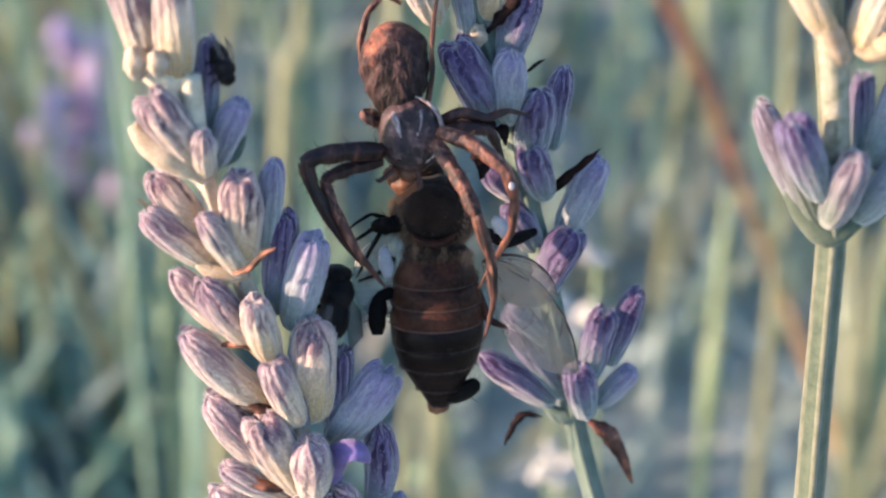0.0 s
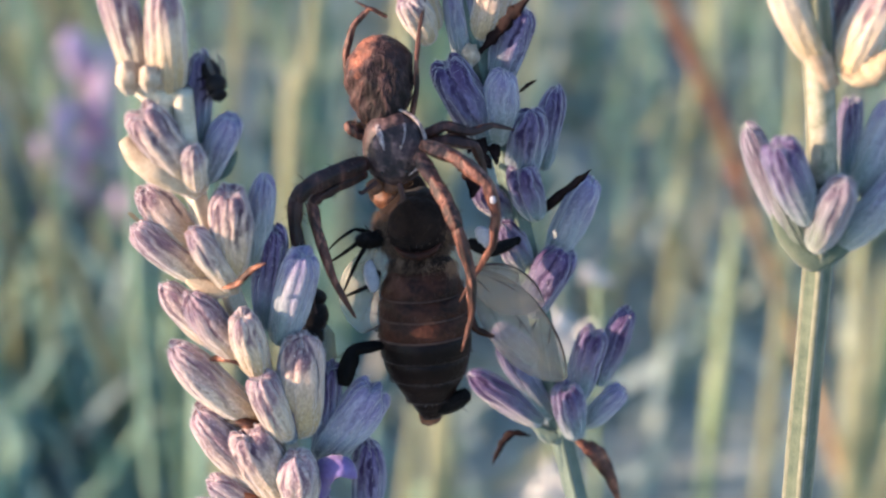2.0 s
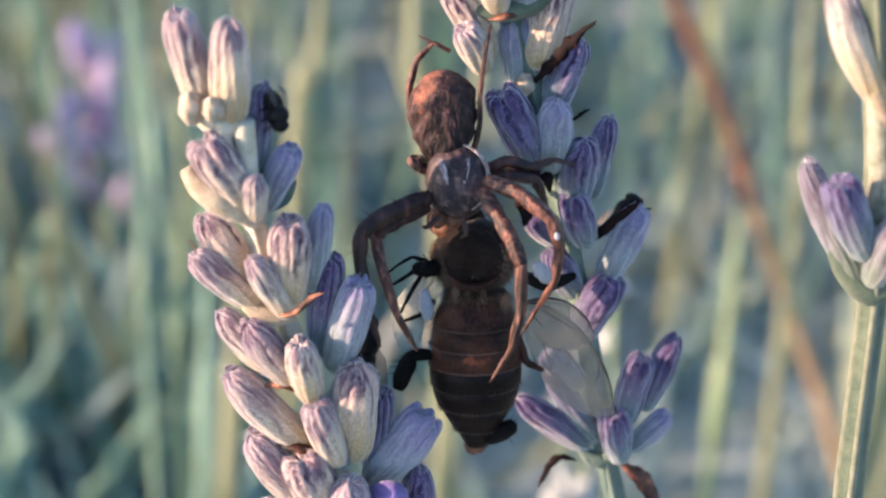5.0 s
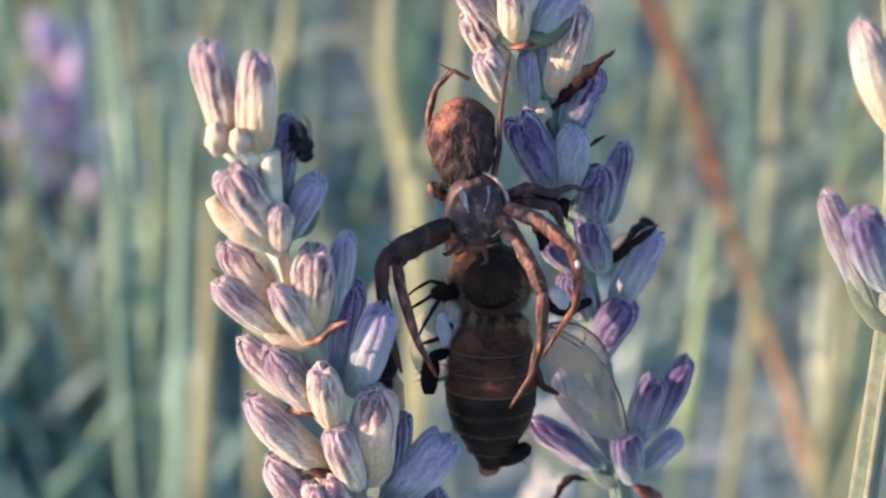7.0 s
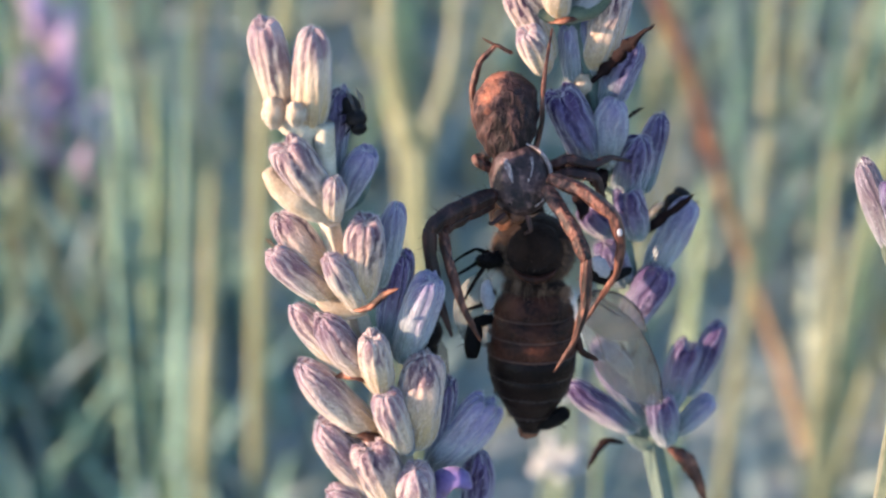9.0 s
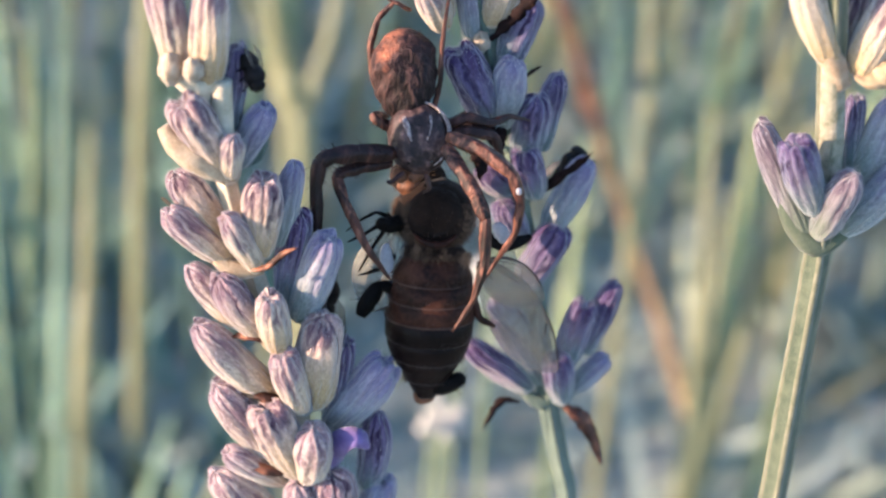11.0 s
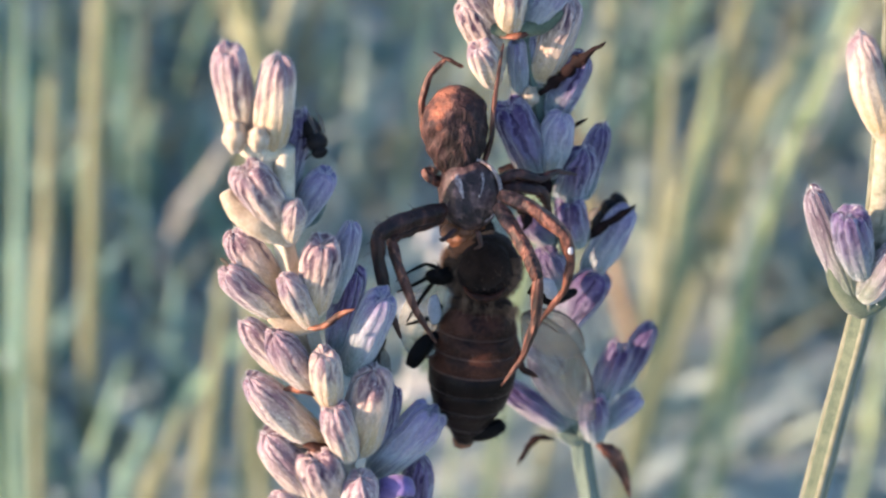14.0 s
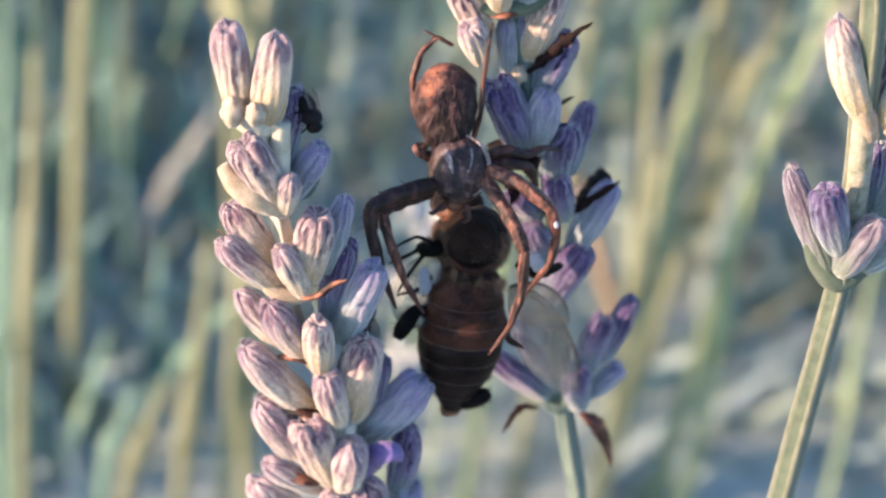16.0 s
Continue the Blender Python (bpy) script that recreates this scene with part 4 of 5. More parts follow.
def wing(owner, name, root, tip, edge, material, label, veins=5, half=0.5, thick=0.000012):
    """A clear membrane with dark veins: from root to tip, edge gives the trailing side's bulge."""
    a, b, c = at(*root), at(*tip), at(*edge)
    along, across = b - a, c - a.lerp(b, half)
    n = along.cross(across).normalized()
    steps = 14
    bm = bmesh.new()
    rows = []
    for i in range(steps + 1):
        t = i / steps
        lead = a.lerp(b, t) - across * 0.8 * math.sin(math.pi * t) ** 0.7
        trail = a.lerp(b, t) + across * (math.sin(math.pi * min(1, t * 0.97 + 0.02)) ** 0.65)
        row = []
        for j in range(7):
            p = lead.lerp(trail, j / 6) + n * 0.00012 * math.sin(j * 1.7 + i * 0.6)
            row.append((p - a + n * thick, p - a - n * thick))
        rows.append([[bm.verts.new(q) for q in pair] for pair in row])
    for r0, r1 in zip(rows, rows[1:]):
        for j in range(6):
            for s in (0, 1):
                f = (r0[j][s], r0[j + 1][s], r1[j + 1][s], r1[j][s])
                bm.faces.new(f if s else f[::-1])
    ob = part(name, bm, material, owner, label)
    ob.location = a - owner.location
    def on_wing(t, f):
        lead = a.lerp(b, t) - across * 0.8 * math.sin(math.pi * t) ** 0.7
        trail = a.lerp(b, t) + across * (math.sin(math.pi * min(1, t * 0.97 + 0.02)) ** 0.65)
        return lead.lerp(trail, f) - a + n * 0.00003

    for k, path in enumerate(VEINS[:veins]):
        bm = bmesh.new()
        pts = [on_wing(min(max(q.x, 0.0), 1.0), q.y) for q in smooth([(t, f, 0) for t, f in path], 5)]
        tube(bm, pts, [0.00008, 0.00007, 0.00003] if k == 0 else [0.000032, 0.000028, 0.000016], 6)
        part("vein", bm, VEIN, ob)
    return ob


# vein paths over a wing: the share of its length, and of its breadth from the leading edge
VEINS = (((0.0, 0.0), (0.3, 0.0), (0.6, 0.0), (0.9, 0.0), (1.0, 0.3)), ((0.0, 0.12), (0.3, 0.10), (0.55, 0.07), (0.8, 0.02)),
         ((0.04, 0.3), (0.3, 0.36), (0.6, 0.42), (0.88, 0.55)), ((0.02, 0.5), (0.25, 0.62), (0.5, 0.85)),
         ((0.30, 0.10), (0.33, 0.22), (0.34, 0.37)), ((0.55, 0.07), (0.6, 0.2), (0.6, 0.42)), ((0.72, 0.05), (0.76, 0.25), (0.74, 0.48)),
         ((0.28, 0.36), (0.3, 0.5), (0.27, 0.64)), ((0.5, 0.40), (0.52, 0.55), (0.47, 0.8)))


wing(bee, "wing", (1.90, -0.60, -0.55), (6.60, 1.00, -6.30), (3.30, 0.20, -5.00), WING, "smoky clear wing spread over the buds", 9)
wing(bee, "wing", (1.81, -0.90, -0.60), (5.60, 0.20, -2.40), (3.20, -0.30, -2.75), WING, "short smoky wing folded over the other", 6)
wing(bee, "wing", (-2.45, -1.40, 1.05), (-3.70, -0.80, -3.30), (-4.75, -0.80, -0.70), WING_PALE, "crumpled clear wing with dark veins", 9)
wing(bee, "wing", (-2.52, -0.20, -0.80), (-3.00, 0.60, -3.30), (-3.35, 0.60, -2.10), WING_PALE, "crumpled hind wing", 4)
bm = bmesh.new()
ball(bm, local(bee, at(*(2.77, -2.80, 1.09))), (0.00040, 0.00014, 0.00066), 10, 12, frame_bee @ Matrix.Rotation(-0.6, 3, "Y"), 0.2)
part("wing_base", bm, POLLEN, bee, "pale wing base")
bm = bmesh.new()
ball(bm, local(bee, at(*(-3.05, -1.55, -0.45))), (0.00036, 0.00012, 0.00078), 14, 16, frame_bee @ Matrix.Rotation(-0.15, 3, "Y"), 0.25)
part("wing_base", bm, POLLEN, bee, "pale wing base")
leg_hind_left = limb(bee, "leg", [(-1.35, -0.40, -3.70), (-3.20, -1.10, -3.00), (-3.95, -1.25, -3.60), (-4.55, -1.20, -4.30)], [0.18, 0.36, 0.50, 0.30], BLACK_LEG, "black hind leg", seed=11, bristles=30)
limb(bee, "leg", [(-0.80, 1.30, -6.90), (-0.02, 0.80, -7.48), (1.14, 0.60, -6.92), (1.52, 0.60, -6.94)], [0.3, 0.44, 0.50, 0.2], BLACK_LEG, "black hind leg folded under the tail", seed=12, bristles=30)
limb(bee, "leg", [(-2.04, -1.40, 1.60), (-2.75, -2.10, 1.40), (-3.25, -2.10, 1.35), (-3.60, -1.90, 1.50)], [0.36, 0.46, 0.40, 0.22], BLACK_LEG, "black hairy foreleg", seed=13, bristles=70)
limb(bee, "leg", [(-3.35, -2.00, 1.45), (-3.95, -2.00, 1.05), (-4.50, -1.90, 0.72), (-5.10, -1.70, 0.40)], [0.12, 0.10, 0.08, 0.04], BLACK_LEG, "thin black foot", seed=14, bristles=16)
limb(bee, "leg", [(-3.20, -2.00, 1.15), (-3.70, -1.90, 0.35), (-4.10, -1.80, -0.35), (-4.50, -1.70, -1.15)], [0.12, 0.10, 0.08, 0.04], BLACK_LEG, "thin black foot", seed=22, bristles=16)
limb(bee, "leg", [(-2.90, -1.80, 1.75), (-3.70, -1.90, 2.00), (-4.50, -1.80, 1.55), (-5.20, -1.70, 0.95)], [0.12, 0.09, 0.07, 0.03], BLACK_LEG, "thin bent black foot", seed=23, bristles=16)
limb(bee, "leg", [(-2.62, -1.20, -0.23), (-3.33, -1.40, -0.96), (-4.48, -1.20, -1.35)], [0.16, 0.12, 0.05], BLACK_LEG, seed=15, bristles=12)
limb(bee, "leg", [(1.95, -1.60, 0.89), (3.08, -2.00, 0.36), (4.34, -1.40, 0.80), (4.57, -1.40, 0.95)], [0.3, 0.34, 0.24, 0.1], BLACK_LEG, "black foreleg", seed=16, bristles=20)
limb(bee, "leg", [(1.51, -0.60, -2.06), (1.97, -0.80, -3.49), (2.89, -0.40, -3.94)], [0.22, 0.2, 0.1], BEE_RUST, seed=17, bristles=10)


# small black flies
def small_fly(place, head_to, facing, length, label):
    """A fly about two millimetres long; head_to and facing are ways as seen along the first line of sight."""
    ob = thing("small_fly", at(*place), label, "fly", "small black flies")
    ahead = (LEAN.to_3x3() @ Vector(head_to)).normalized()
    back = (LEAN.to_3x3() @ Vector(facing)).normalized()
    side = ahead.cross(back).normalized()
    back = side.cross(ahead)
    turn = Matrix((side, back, ahead)).transposed()
    s = length * 0.001
    for name, c, size in (("abdomen", (0, 0, -0.24), (0.28, 0.26, 0.38)), ("thorax", (0, 0.03, 0.15), (0.30, 0.30, 0.28)), ("head", (0, 0.0, 0.45), (0.26, 0.22, 0.16))):
        bm = bmesh.new()
        ball(bm, turn @ (Vector(c) * s), [v * s for v in size], 14, 18, turn, 0.08)
        part(name, bm, FLY_BLACK, ob)
    for sgn in (-1, 1):
        bm = bmesh.new()
        pts = [turn @ (Vector(p) * s) for p in ((sgn * 0.10, 0.18, 0.15), (sgn * 0.24, 0.22, -0.15), (sgn * 0.30, 0.24, -0.5), (sgn * 0.24, 0.22, -0.72))]
        blade(bm, pts, [0.06 * s, 0.28 * s, 0.30 * s, 0.04 * s], back)
        part("wing", bm, FLY_WING, ob, "clear folded wing")
        for z in (0.25, 0.10, -0.05):
            bm = bmesh.new()
            q = [turn @ (Vector(p) * s) for p in ((sgn * 0.12, -0.08, z), (sgn * 0.26, -0.04, z * 1.5), (sgn * 0.32, -0.24, z * 1.9), (sgn * 0.36, -0.30, z * 2.1))]
            tube(bm, smooth(q, 3), [0.035 * s, 0.03 * s, 0.015 * s], 6)
            part("leg", bm, BLACK_LEG, ob)
    return ob


small_fly((-10.06, -9.50, 8.48), (0.35, -0.2, -0.9), (0.8, -0.5, 0.3), 1.7, "black fly resting on a lavender bud")
fly_bud = small_fly((7.47, 4.20, 4.36), (0.5, -0.2, 0.8), (-0.3, -0.8, 0.5), 2.2, "black fly that has landed on a violet bud")
fly_hidden = small_fly((-5.46, -1.00, -2.62), (0.1, -0.1, 1.0), (0.6, -0.8, 0.0), 3.2, "dark fly tucked between the buds and the bee")


# ---- background ----
def ground_sheet():
    bm = bmesh.new()
    n = 60
    grid = [[None] * n for _ in range(n)]
    for i in range(n):
        for j in range(n):
            u, v = (i / (n - 1) * 2 - 1), (j / (n - 1) * 2 - 1)
            x, y = math.copysign(abs(u) ** 3 * 120 + abs(u) * 0.8, u), math.copysign(abs(v) ** 3 * 120 + abs(v) * 0.8, v)
            z = 0.012 * noise.noise(Vector((x * 6, y * 6, 0))) * (1 if abs(x) < 3 and abs(y) < 3 else 0)
            grid[i][j] = bm.verts.new((x, y, z - 0.006))
    for i in range(n - 1):
        for j in range(n - 1):
            bm.faces.new((grid[i][j], grid[i + 1][j], grid[i + 1][j + 1], grid[i][j + 1]))
    return tagged(new("ground", mesh_of(bm, "ground", SOIL)), "dry shaded soil under the lavender rows", "ground", "", "structure")


ground_sheet()


def stalk_field(name, count, seed, material, height, width, lean, label, place, nodes=4):
    """Many thin stalks from the ground, in one mesh; place(rnd) gives each one's foot, or None."""
    rnd = random.Random(seed)
    verts, faces = [], []
    for k in range(count):
        foot = place(rnd)
        if foot is None:
            continue
        x, y = foot
        if height[1] > 0.05 and -0.11 < x - 0.0707 - (y - 0.29) * 0.41 < 0.035 and 0.15 < y < 0.46:
            continue
        h = rnd.uniform(*height)
        w = rnd.uniform(*width) / 2
        tx, ty = rnd.gauss(0, lean), rnd.gauss(0, lean)
        bend = rnd.gauss(0, lean * 0.5)
        a0 = rnd.uniform(0, 6.28)
        start = len(verts)
        for i in range(nodes + 1):
            t = i / nodes
            cx, cy, cz = x + tx * h * t + bend * h * t * t, y + ty * h * t, h * t - 0.01
            ww = w * (1.0 - 0.75 * t ** 3)
            for q in range(4):
                a = a0 + q * math.pi / 2
                verts.append((cx + ww * math.cos(a), cy + ww * math.sin(a), cz))
        for i in range(nodes):
            for q in range(4):
                b0 = start + i * 4
                faces.append((b0 + q, b0 + (q + 1) % 4, b0 + 4 + (q + 1) % 4, b0 + 4 + q))
        faces.append(tuple(start + nodes * 4 + q for q in range(4)))
    me = bpy.data.meshes.new(name)
    me.from_pydata(verts, [], faces)
    me.materials.append(material)
    return tagged(new(name, me), label, "grass", "", "stuff")


def box(x0, x1, y0, y1):
    return lambda r: (r.uniform(x0, x1), r.uniform(y0, y1))


def patch(cx, cy, sx, sy):
    """A soft-edged clump of growth."""
    def pick(r):
        x, y = r.gauss(cx, sx), r.gauss(cy, sy)
        return (x, y) if y > 0.22 or abs(x) > 0.3 else None
    return pick


def rows_round(r):
    """Feet in the planted rows all round, thinning outwards; the strip on the sunny side lies open."""
    row = r.choice((-5, -4, -3, -2, 2, 3, 4, 5, 6, 7))
    y = row * 0.75 + r.gauss(0.25, 0.13)
    x = r.gauss(0, 2.6)
    x = round(x / 0.42) * 0.42 + r.gauss(0, 0.11)
    if -1.6 < x < 0.4 and -0.4 < y < 1.2 or abs(x) < 0.5 and -0.6 < y < 0.9:
        return None
    return x, y


STALKS_SOLO = plain("green_grass", (0.13, 0.20, 0.14), (0.22, 0.31, 0.21), 40, 0.7)
PALE_STRAW = plain("bleached_straw", (0.26, 0.26, 0.215), (0.42, 0.40, 0.34), 40, 0.7)
GRASS_GREEN = plain("yellow_green_grass", (0.15, 0.20, 0.105), (0.245, 0.285, 0.155), 40, 0.7)
stalk_field("lavender_stalks", 600, 1, STALKS, (0.06, 0.21), (0.0018, 0.0042), 0.10, "blurred grey-green lavender stalks behind the spikes", box(-0.5, 0.6, 0.40, 1.15))
stalk_field("far_lavender_stalks", 300, 5, FAR_STALKS, (0.12, 0.34), (0.003, 0.006), 0.14, "stalks of the field farther off, coloured pale as if sunlit", box(-0.7, 0.9, 0.58, 1.7))
stalk_field("straw_grass", 200, 2, GRASS, (0.08, 0.27), (0.002, 0.005), 0.12, "blurred straw-coloured grass stems", box(-0.45, 0.55, 0.43, 1.15))
stalk_field("lavender_leaves", 850, 3, LEAVES, (0.02, 0.09), (0.003, 0.008), 0.35, "dense grey-green lavender foliage near the ground", patch(0.1, 0.9, 0.7, 0.5), 3)
stalk_field("ground_leaves", 700, 19, LEAVES, (0.015, 0.05), (0.004, 0.009), 0.6, "short grey-green leaves covering the soil", patch(0.08, 0.6, 0.24, 0.2), 3)
stalk_field("soil_leaves", 3000, 29, LEAVES, (0.008, 0.02), (0.0015, 0.003), 0.9, "fine grey-green leaves on the soil", patch(0.08, 0.48, 0.17, 0.13), 2)
# clump added at the left to darken the ground like shade
stalk_field("lavender_bush_leaves", 850, 9, SHADE_LEAVES, (0.03, 0.08), (0.003, 0.007), 0.35, "low leaves added for the shaded ground, coloured a darker blue-green", patch(-0.24, 0.40, 0.09, 0.08), 3)
stalk_field("row_stalks", 9000, 12, STALKS, (0.14, 0.34), (0.003, 0.006), 0.22, "lavender stalks of the rows all round", rows_round, 2)
stalk_field("row_leaves", 12000, 13, LEAVES, (0.05, 0.16), (0.006, 0.012), 0.45, "grey-green leaves of the lavender rows all round", rows_round, 2)
stalk_field("low_grass", 14000, 14, GRASS, (0.01, 0.06), (0.002, 0.006), 0.5, "short dry grass between the rows", patch(0.0, 0.6, 1.9, 1.6), 2)


def dry_stem(points, radii, material, label, name="dry_stem"):
    pts = [Vector(p) for p in smooth(points, 6)]
    ob = thing(name, pts[-1], label, "stem")
    thick, half = spread(radii, len(pts)), len(pts) // 2
    part("stalk", tube(bmesh.new(), [p - ob.location for p in pts[:half]], thick[:half], 12, 1.0, 0, 0, 0.06), material, ob)
    part("lower_stalk", tube(bmesh.new(), [p - ob.location for p in pts[half - 1:]], thick[half - 1:], 12, 1.0, 0, 0, 0.06), OCHRE_LIT_STEM, ob, "lower stalk coloured ochre as if sunlit")
    for k in (15, 22):
        bm = bmesh.new()
        ball(bm, pts[k] - ob.location, (0.0027, 0.0026, 0.0036), 10, 12, None, 0.15)
        part("node", bm, material, ob, "swollen joint of the stem")
    return ob


dry_stem([(0.0135, 0.1650, 0.3710), (0.0328, 0.2182, 0.3156), (0.0660, 0.3090, 0.2260), (0.0949, 0.3809, 0.1418), (0.1178, 0.4073, 0.0818), (0.1345, 0.4010, 0.0400), (0.1510, 0.3915, -0.004)],
         [0.0014, 0.0017, 0.0020, 0.0022, 0.0022, 0.0024], RED_STEM, "leaning dry reddish-brown stem")


def far_lavender(foot, top, size, seed, label):
    """A lavender stalk behind, out of focus: stem, and a head of small buds."""
    ob = thing("lavender_stalk", foot, label, "lavender", "far lavender stalks")
    f, t = Vector(foot), Vector(top)
    part("stem", tube(bmesh.new(), smooth([Vector(), (t - f) * 0.5 + Vector((0.004, 0, 0)), t - f], 6), [0.0015, 0.001], 8), STALKS, ob)
    rnd = random.Random(seed)
    for k in range(14):
        u = k / 14
        c = t - f + Vector((rnd.uniform(-1, 1) * size * 0.35, rnd.uniform(-1, 1) * size * 0.35, (u - 0.7) * size * 2.2))
        bm = bmesh.new()
        ball(bm, c, (size * 0.22, size * 0.22, size * 0.36), 6, 8, None, 0.2)
        part("flower", bm, HEADS, ob)


far_lavender((-0.152, 0.577, 0.0), at(*(-150.0, 650.0, 82.5)), 0.022, 1, "pink-violet lavender head far behind")
far_lavender((-0.164, 0.560, 0.0), at(*(-162.0, 650.0, 50.5)), 0.022, 2, "pink-violet lavender head far behind")
far_lavender((-0.136, 0.553, 0.0), at(*(-135.4, 650.0, 40.2)), 0.018, 3, "pink-violet lavender head far behind")


def grass_stem(points, width, material, label):
    """A single grass stem rooted in the ground below its lowest given point."""
    pts = [at(*p) for p in points]
    low = pts[-1]
    drift = (low - pts[0]).normalized()
    foot = low + Vector((drift.x * 0.25, drift.y * 0.3, -1)) * (low.z + 0.005)
    ob = thing("grass_stem", foot, label, "grass", "single grass stems")
    line = [p - foot for p in smooth(pts + [foot], 6)]
    part("stalk", tube(bmesh.new(), line, [width * 0.0002, width * 0.00042, width * 0.00042, width * 0.0005], 8), material, ob)
    bm = bmesh.new()
    k = len(line) // 2
    tube(bm, line[k - 2:k + 2], [width * 0.0006, width * 0.00065, width * 0.0006], 8)
    part("sheath", bm, material, ob)
    return ob


STRAW, GREEN = "blurred straw-coloured grass stem behind the lavender", "blurred green grass stem behind the lavender"
BLEACHED = "leaning bleached dry grass stem out of focus"
grass_stem([(-10.37, 300.00, 65.46), (-9.85, 300.00, 43.04), (-4.31, 320.00, 21.61), (-1.71, 330.00, -2.06)], 5.6, GRASS, STRAW)
grass_stem([(5.98, 330.00, 70.63), (4.63, 330.00, 42.40), (-0.27, 330.00, 22.14), (-1.67, 335.00, -2.13)], 4.0, GRASS, STRAW)
grass_stem([(-77.17, 320.00, 66.84), (-73.51, 330.00, 36.41), (-70.83, 350.00, -6.74)], 2.6, STALKS_SOLO, GREEN)
grass_stem([(-67.70, 340.00, 40.11), (-67.60, 350.00, 4.55), (-69.87, 370.00, -51.09)], 3.2, GRASS_GREEN, GREEN)
grass_stem([(157.42, 370.00, 46.16), (151.53, 380.00, 16.98), (148.11, 400.00, -7.58)], 5.8, GRASS_GREEN, STRAW)
grass_stem([(149.96, 390.00, 32.80), (146.53, 400.00, 20.04), (140.43, 410.00, 3.34)], 4.5, GRASS, STRAW)
grass_stem([(141.60, 400.00, -18.42), (142.91, 410.00, -41.72), (144.27, 430.00, -86.17)], 5.1, GRASS_GREEN, STRAW)
grass_stem([(109.16, 380.00, 26.11), (110.69, 390.00, -16.28), (111.63, 410.00, -69.32)], 4.5, GRASS, STRAW)
grass_stem([(128.33, 400.00, 30.58), (127.16, 420.00, -17.64), (122.62, 440.00, -70.39)], 6.4, GRASS_GREEN, STRAW)
grass_stem([(-52.51, 340.00, 31.79), (-53.91, 350.00, -14.58), (-58.15, 380.00, -91.61)], 4.8, GRASS, STRAW)
grass_stem([(-58.72, 330.00, 30.97), (-59.68, 340.00, -14.24), (-60.31, 360.00, -87.38)], 4.0, STALKS_SOLO, GREEN)
grass_stem([(-20.30, 420.00, -78.07), (-26.65, 430.00, -95.14), (-33.14, 440.00, -118.05)], 5.6, GRASS, STRAW)
grass_stem([(-27.50, 330.00, -64.19), (-30.77, 335.00, -76.22), (-35.38, 340.00, -94.20)], 4.0, STALKS_SOLO, GREEN)
grass_stem([(-9.03, 430.00, -37.41), (-12.15, 440.00, -76.17), (-16.25, 450.00, -118.56)], 6.4, GRASS, STRAW)
grass_stem([(161.20, 340.00, -24.80), (160.72, 350.00, -52.81), (159.16, 360.00, -94.78)], 2.9, GRASS_GREEN, STRAW)
grass_stem([(92.26, 380.00, 72.27), (93.45, 390.00, 40.19), (94.60, 400.00, 17.63)], 4.5, GRASS, STRAW)
grass_stem([(79.00, 400.00, 16.07), (77.42, 410.00, -18.61), (75.53, 430.00, -69.00)], 5.1, GRASS_GREEN, STRAW)
grass_stem([(121.11, 400.00, 3.58), (118.79, 410.00, -31.35), (120.22, 430.00, -69.01)], 4.5, GRASS, STRAW)
grass_stem([(-39.51, 420.00, 78.45), (-41.94, 430.00, 56.81), (-47.81, 440.00, 35.97)], 7.2, GRASS, STRAW)
grass_stem([(-79.34, 330.00, 64.63), (-76.44, 340.00, 19.62), (-76.42, 360.00, -36.77)], 2.8, STALKS_SOLO, GREEN)
grass_stem([(-18.66, 420.00, 61.03), (-8.58, 430.00, 36.13), (-4.77, 440.00, 9.90)], 5.6, GRASS, STRAW)
grass_stem([(239.5, 570.0, 53.6), (227.9, 578.0, 25.0), (211.6, 586.0, -11.2)], 7.5, PALE_STRAW, BLEACHED)
grass_stem([(215.0, 575.0, 41.0), (207.7, 583.0, 24.4), (198.0, 591.0, 5.2)], 8.0, GRASS, STRAW)
grass_stem([(196.2, 570.0, -28.9), (192.0, 578.0, -66.9), (187.9, 586.0, -104.3)], 8.5, GRASS, STRAW)
grass_stem([(-3.9, 570.0, 4.0), (-15.9, 578.0, -18.6), (-29.3, 586.0, -42.9)], 6.0, PALE_STRAW, BLEACHED)
grass_stem([(-21.3, 570.0, -100.9), (-28.9, 578.0, -121.8), (-37.3, 586.0, -140.9)], 6.0, PALE_STRAW, BLEACHED)


def white_flower(place, foot, size, seed):
    """A small pale flower head on a thin stem, out of focus."""
    ob = thing("white_flower", foot, "pale white flower head blurred behind the spike", "flower", "white flowers")
    c = at(*place) - Vector(foot)
    part("stem", tube(bmesh.new(), smooth([Vector(), c * 0.5 + Vector((0.003, 0, 0)), c], 5), [0.0005, 0.0004], 8), GRASS_GREEN, ob)
    rnd = random.Random(seed)
    for k in range(9):
        a = k * 2.4
        d = Vector((math.cos(a), math.sin(a), rnd.uniform(-0.4, 0.6)))
        bm = bmesh.new()
        blade(bm, [c, c + d * size * 0.6, c + d * size], [size * 0.2, size * 0.6, size * 0.25], Vector((0.1, -0.5, 0.8)))
        part("petal", bm, WHITE_FLOWER, ob)


white_flower((19.03, 130.00, -1.04), (0.03, 0.14, 0.0), 0.0022, 1)
white_flower((17.47, 150.00, -8.94), (0.02, 0.15, 0.0), 0.0040, 2)
white_flower((15.49, 160.00, -19.66), (0.01, 0.15, 0.0), 0.0034, 3)
white_flower((16.04, 160.00, -30.81), (0.012, 0.14, 0.0), 0.0040, 4)


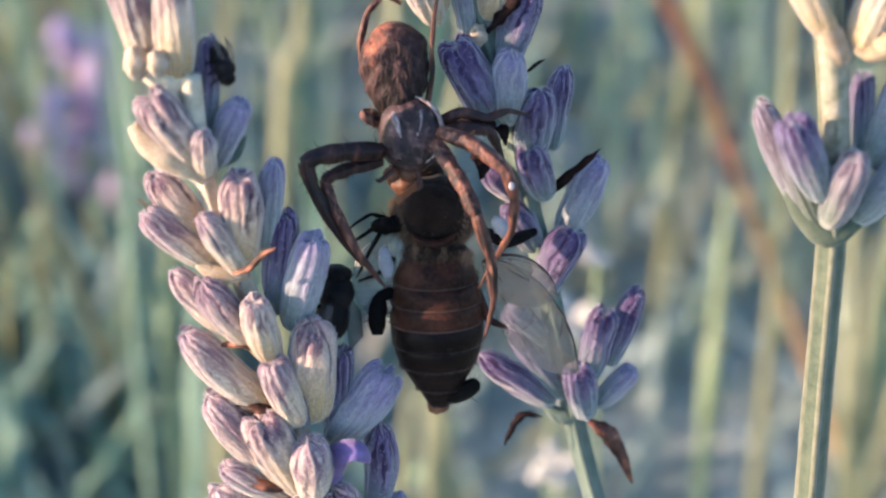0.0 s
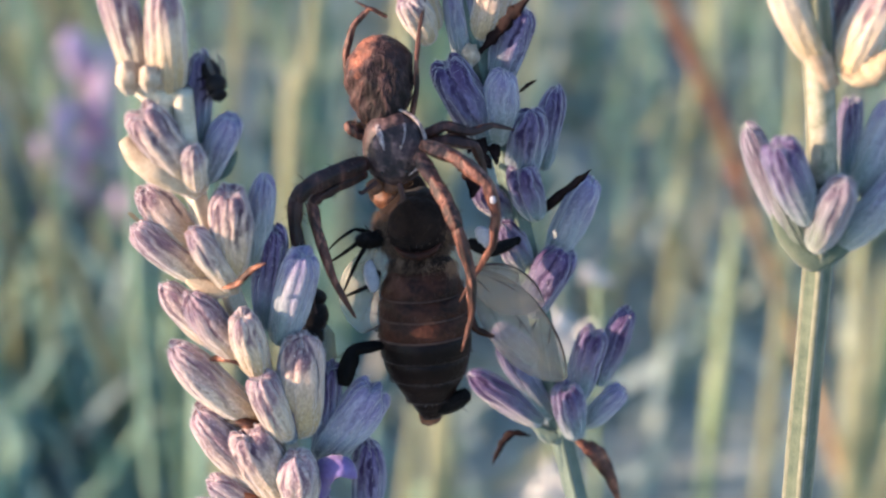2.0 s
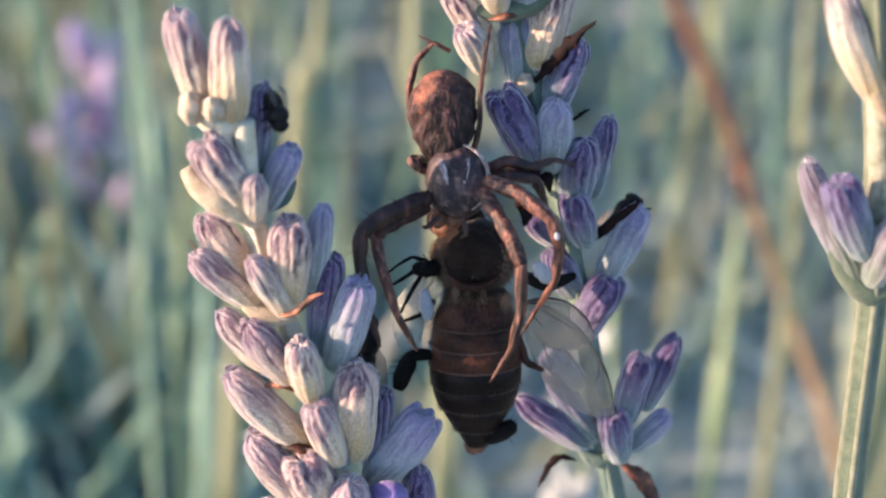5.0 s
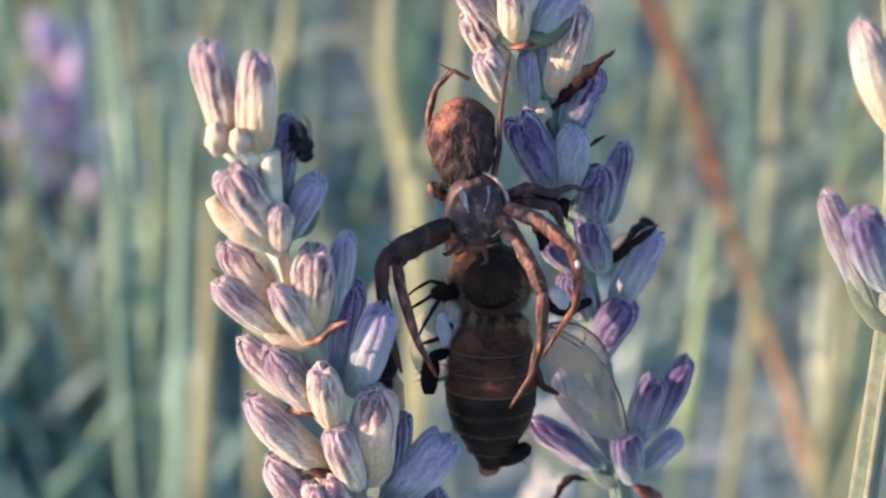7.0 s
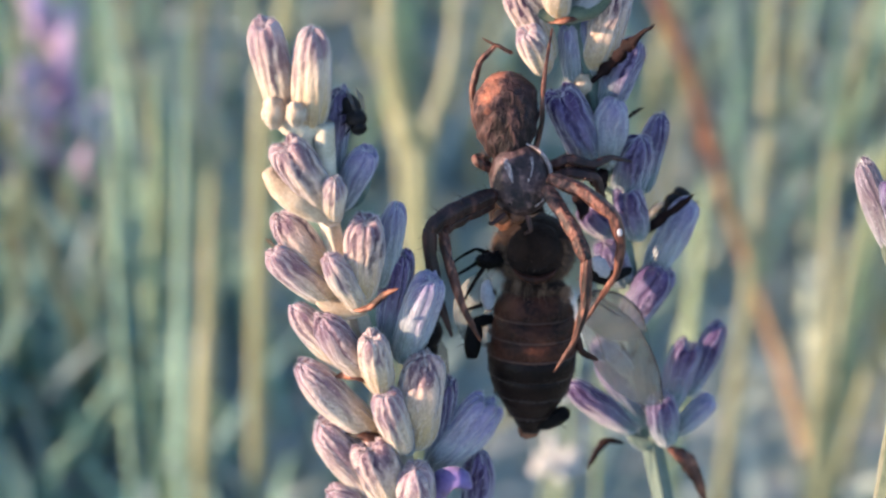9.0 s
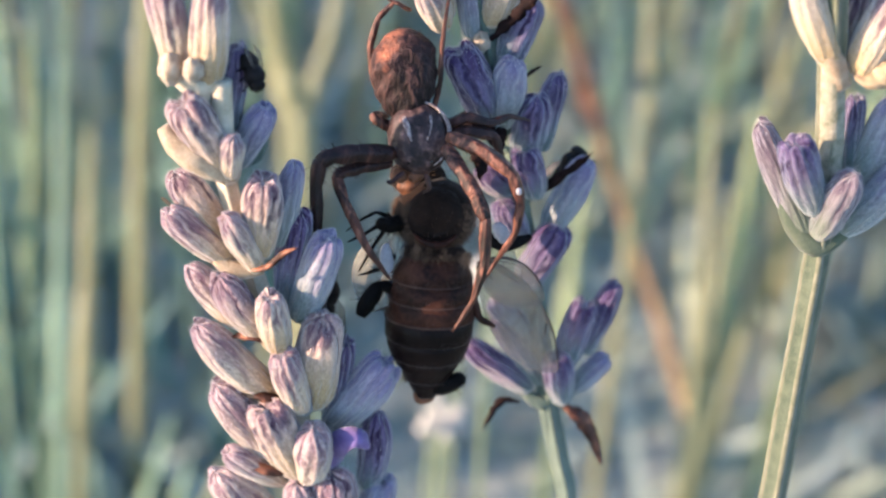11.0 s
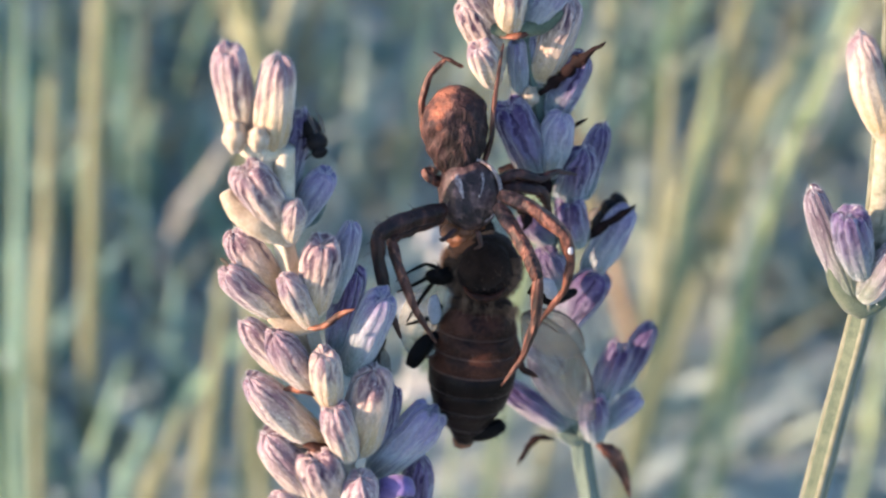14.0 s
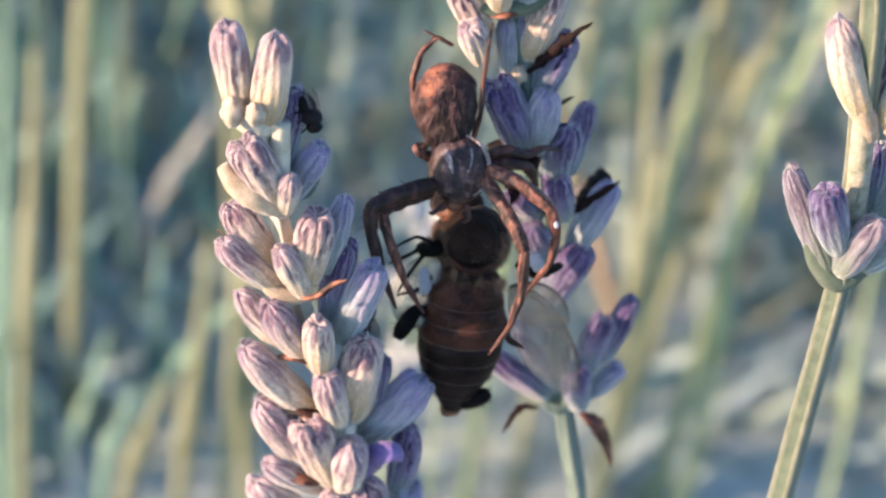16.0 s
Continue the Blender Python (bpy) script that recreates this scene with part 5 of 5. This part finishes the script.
def motions():
    """Keys for all that moves, in world metres or in the owner's space."""
    rest = spider.location.copy()
    walk(spider, [(t, Matrix.Translation(rest + LEAN @ Vector((x, 0, z)) * 0.001)) for t, x, z in
                  ((0, 0.0, 0.0), (0.5, 0.1, -0.13), (1.0, 0.08, -0.03), (1.5, -0.33, 0.26), (2.5, -0.37, 0.26), (3.0, -0.08, 0.08), (3.5, -0.06, 0.02), (4.2, 0.0, 0.0), (16.0, -0.04, 0.0))])
    rest_bee = bee.location.copy()
    view_axis = LEAN.to_3x3() @ Vector((0, -1, 0))
    walk(bee, [(t, Matrix.Translation(rest_bee + LEAN @ Vector((x, 0, z)) * 0.001) @ Matrix.Rotation(radians(a), 4, view_axis)) for t, x, z, a in
               ((0, 0.18, -0.09, 1.8), (0.5, 0.25, -0.15, 1.5), (1.0, 0.36, -0.14, -0.4), (1.5, 0.01, 0.11, 5.0), (2.0, -0.07, 0.19, 5.0), (2.5, -0.08, 0.12, 5.0),
                (3.0, 0.0, 0.05, 4.7), (3.5, 0.02, 0.02, 5.0), (4.2, 0.03, 0.02, 3.7), (6.5, -0.03, 0.11, 2.0), (8.7, -0.05, 0.11, 1.2), (10.8, 0.04, -0.20, -0.4),
                (12.5, -0.02, -0.23, -1.0), (14.0, 0.02, -0.19, -1.8), (16.0, 0.06, -0.21, -2.2))])

    def swing(limb_part, rows):
        """Turns a limb about its root in the plane of view and shifts the root a little (degrees, mm)."""
        root = limb_part.location.copy()
        walk(limb_part, [(t, Matrix.Translation(root + LEAN.to_3x3() @ Vector((x, 0, z)) * 0.001) @ Matrix.Rotation(radians(a), 4, view_axis)) for t, a, x, z in rows])

    swing(leg_left_front, [(t, a, 0, 0) for t, a in ((0, -20.5), (0.4, -20), (0.5, -41), (0.6, -20), (0.7, -14), (0.8, -6), (1.0, -1), (4.2, 0), (8.7, 0), (10.8, -23), (12.0, -22), (13.0, -13), (16.0, -10))])
    swing(shin_left_front, [(t, a, 0, 0) for t, a in ((0, 39), (0.4, 38), (0.5, 31), (0.6, 15), (0.7, 9), (0.8, 2), (1.0, 0), (4.2, 0), (8.7, 3), (10.8, 17), (12.0, 16), (13.0, 16), (16.0, 18))])
    swing(leg_left_second, [(t, a, 0, 0) for t, a in ((0, -11.4), (0.4, -11), (0.5, -10.7), (0.7, -8), (1.0, 0), (4.2, 0), (8.7, -1), (10.8, -17), (12.0, -16), (13.0, -11), (16.0, -10.8))])
    swing(shin_left_second, [(t, a, 0, 0) for t, a in ((0, 20), (0.4, 20), (0.5, 26), (0.6, 14), (0.7, 28), (0.8, 8), (1.0, 0), (4.2, 0), (8.7, 0), (10.8, 25), (12.0, 24), (13.0, 17), (16.0, 15))])
    swing(shin_right_front, [(t, a, 0, 0) for t, a in ((0, 17), (2.4, 15), (2.9, 2), (3.5, 0), (16.0, 0))])
    swing(leg_hind_left, [(0, 41, -0.23, 2.19), (0.5, 43, -0.32, 1.59), (1, 30, -1.1, -0.07), (2, 26, -0.9, -0.18), (3.5, 16, -0.53, 0.12), (4.2, 16, -0.53, 0.12), (6.5, 40, -0.41, 2.42), (8.7, 40, -0.41, 2.42), (10.8, 15, -0.06, 1.64), (11.5, 15, -0.06, 1.64), (13.5, 14, 0.19, 1.51), (16, 17, -0.04, 1.5)])
    seat = fly_hidden.location.copy()
    walk(fly_hidden, [(t, Matrix.Translation(seat + LEAN @ Vector((x, y, z)) * 0.001)) for t, x, y, z in
                      ((0, 0, 0, 0), (0.5, 0, 0, 0), (1.0, -0.9, 2.0, -0.4), (16.0, -0.9, 2.0, -0.4))])
    still = fly_bud.location.copy()
    walk(fly_bud, [(0, Matrix.Translation(at(*(36.75, 8.00, -8.25)))), (3.6, Matrix.Translation(at(*(29.23, 6.00, -5.14)))), (3.8, Matrix.Translation(at(*(19.14, 2.00, -1.25)))),
                   (3.9, Matrix.Translation(at(*(13.48, 2.00, 1.59)))), (4.0, Matrix.Translation(still)), (16.0, Matrix.Translation(still))])


motions()
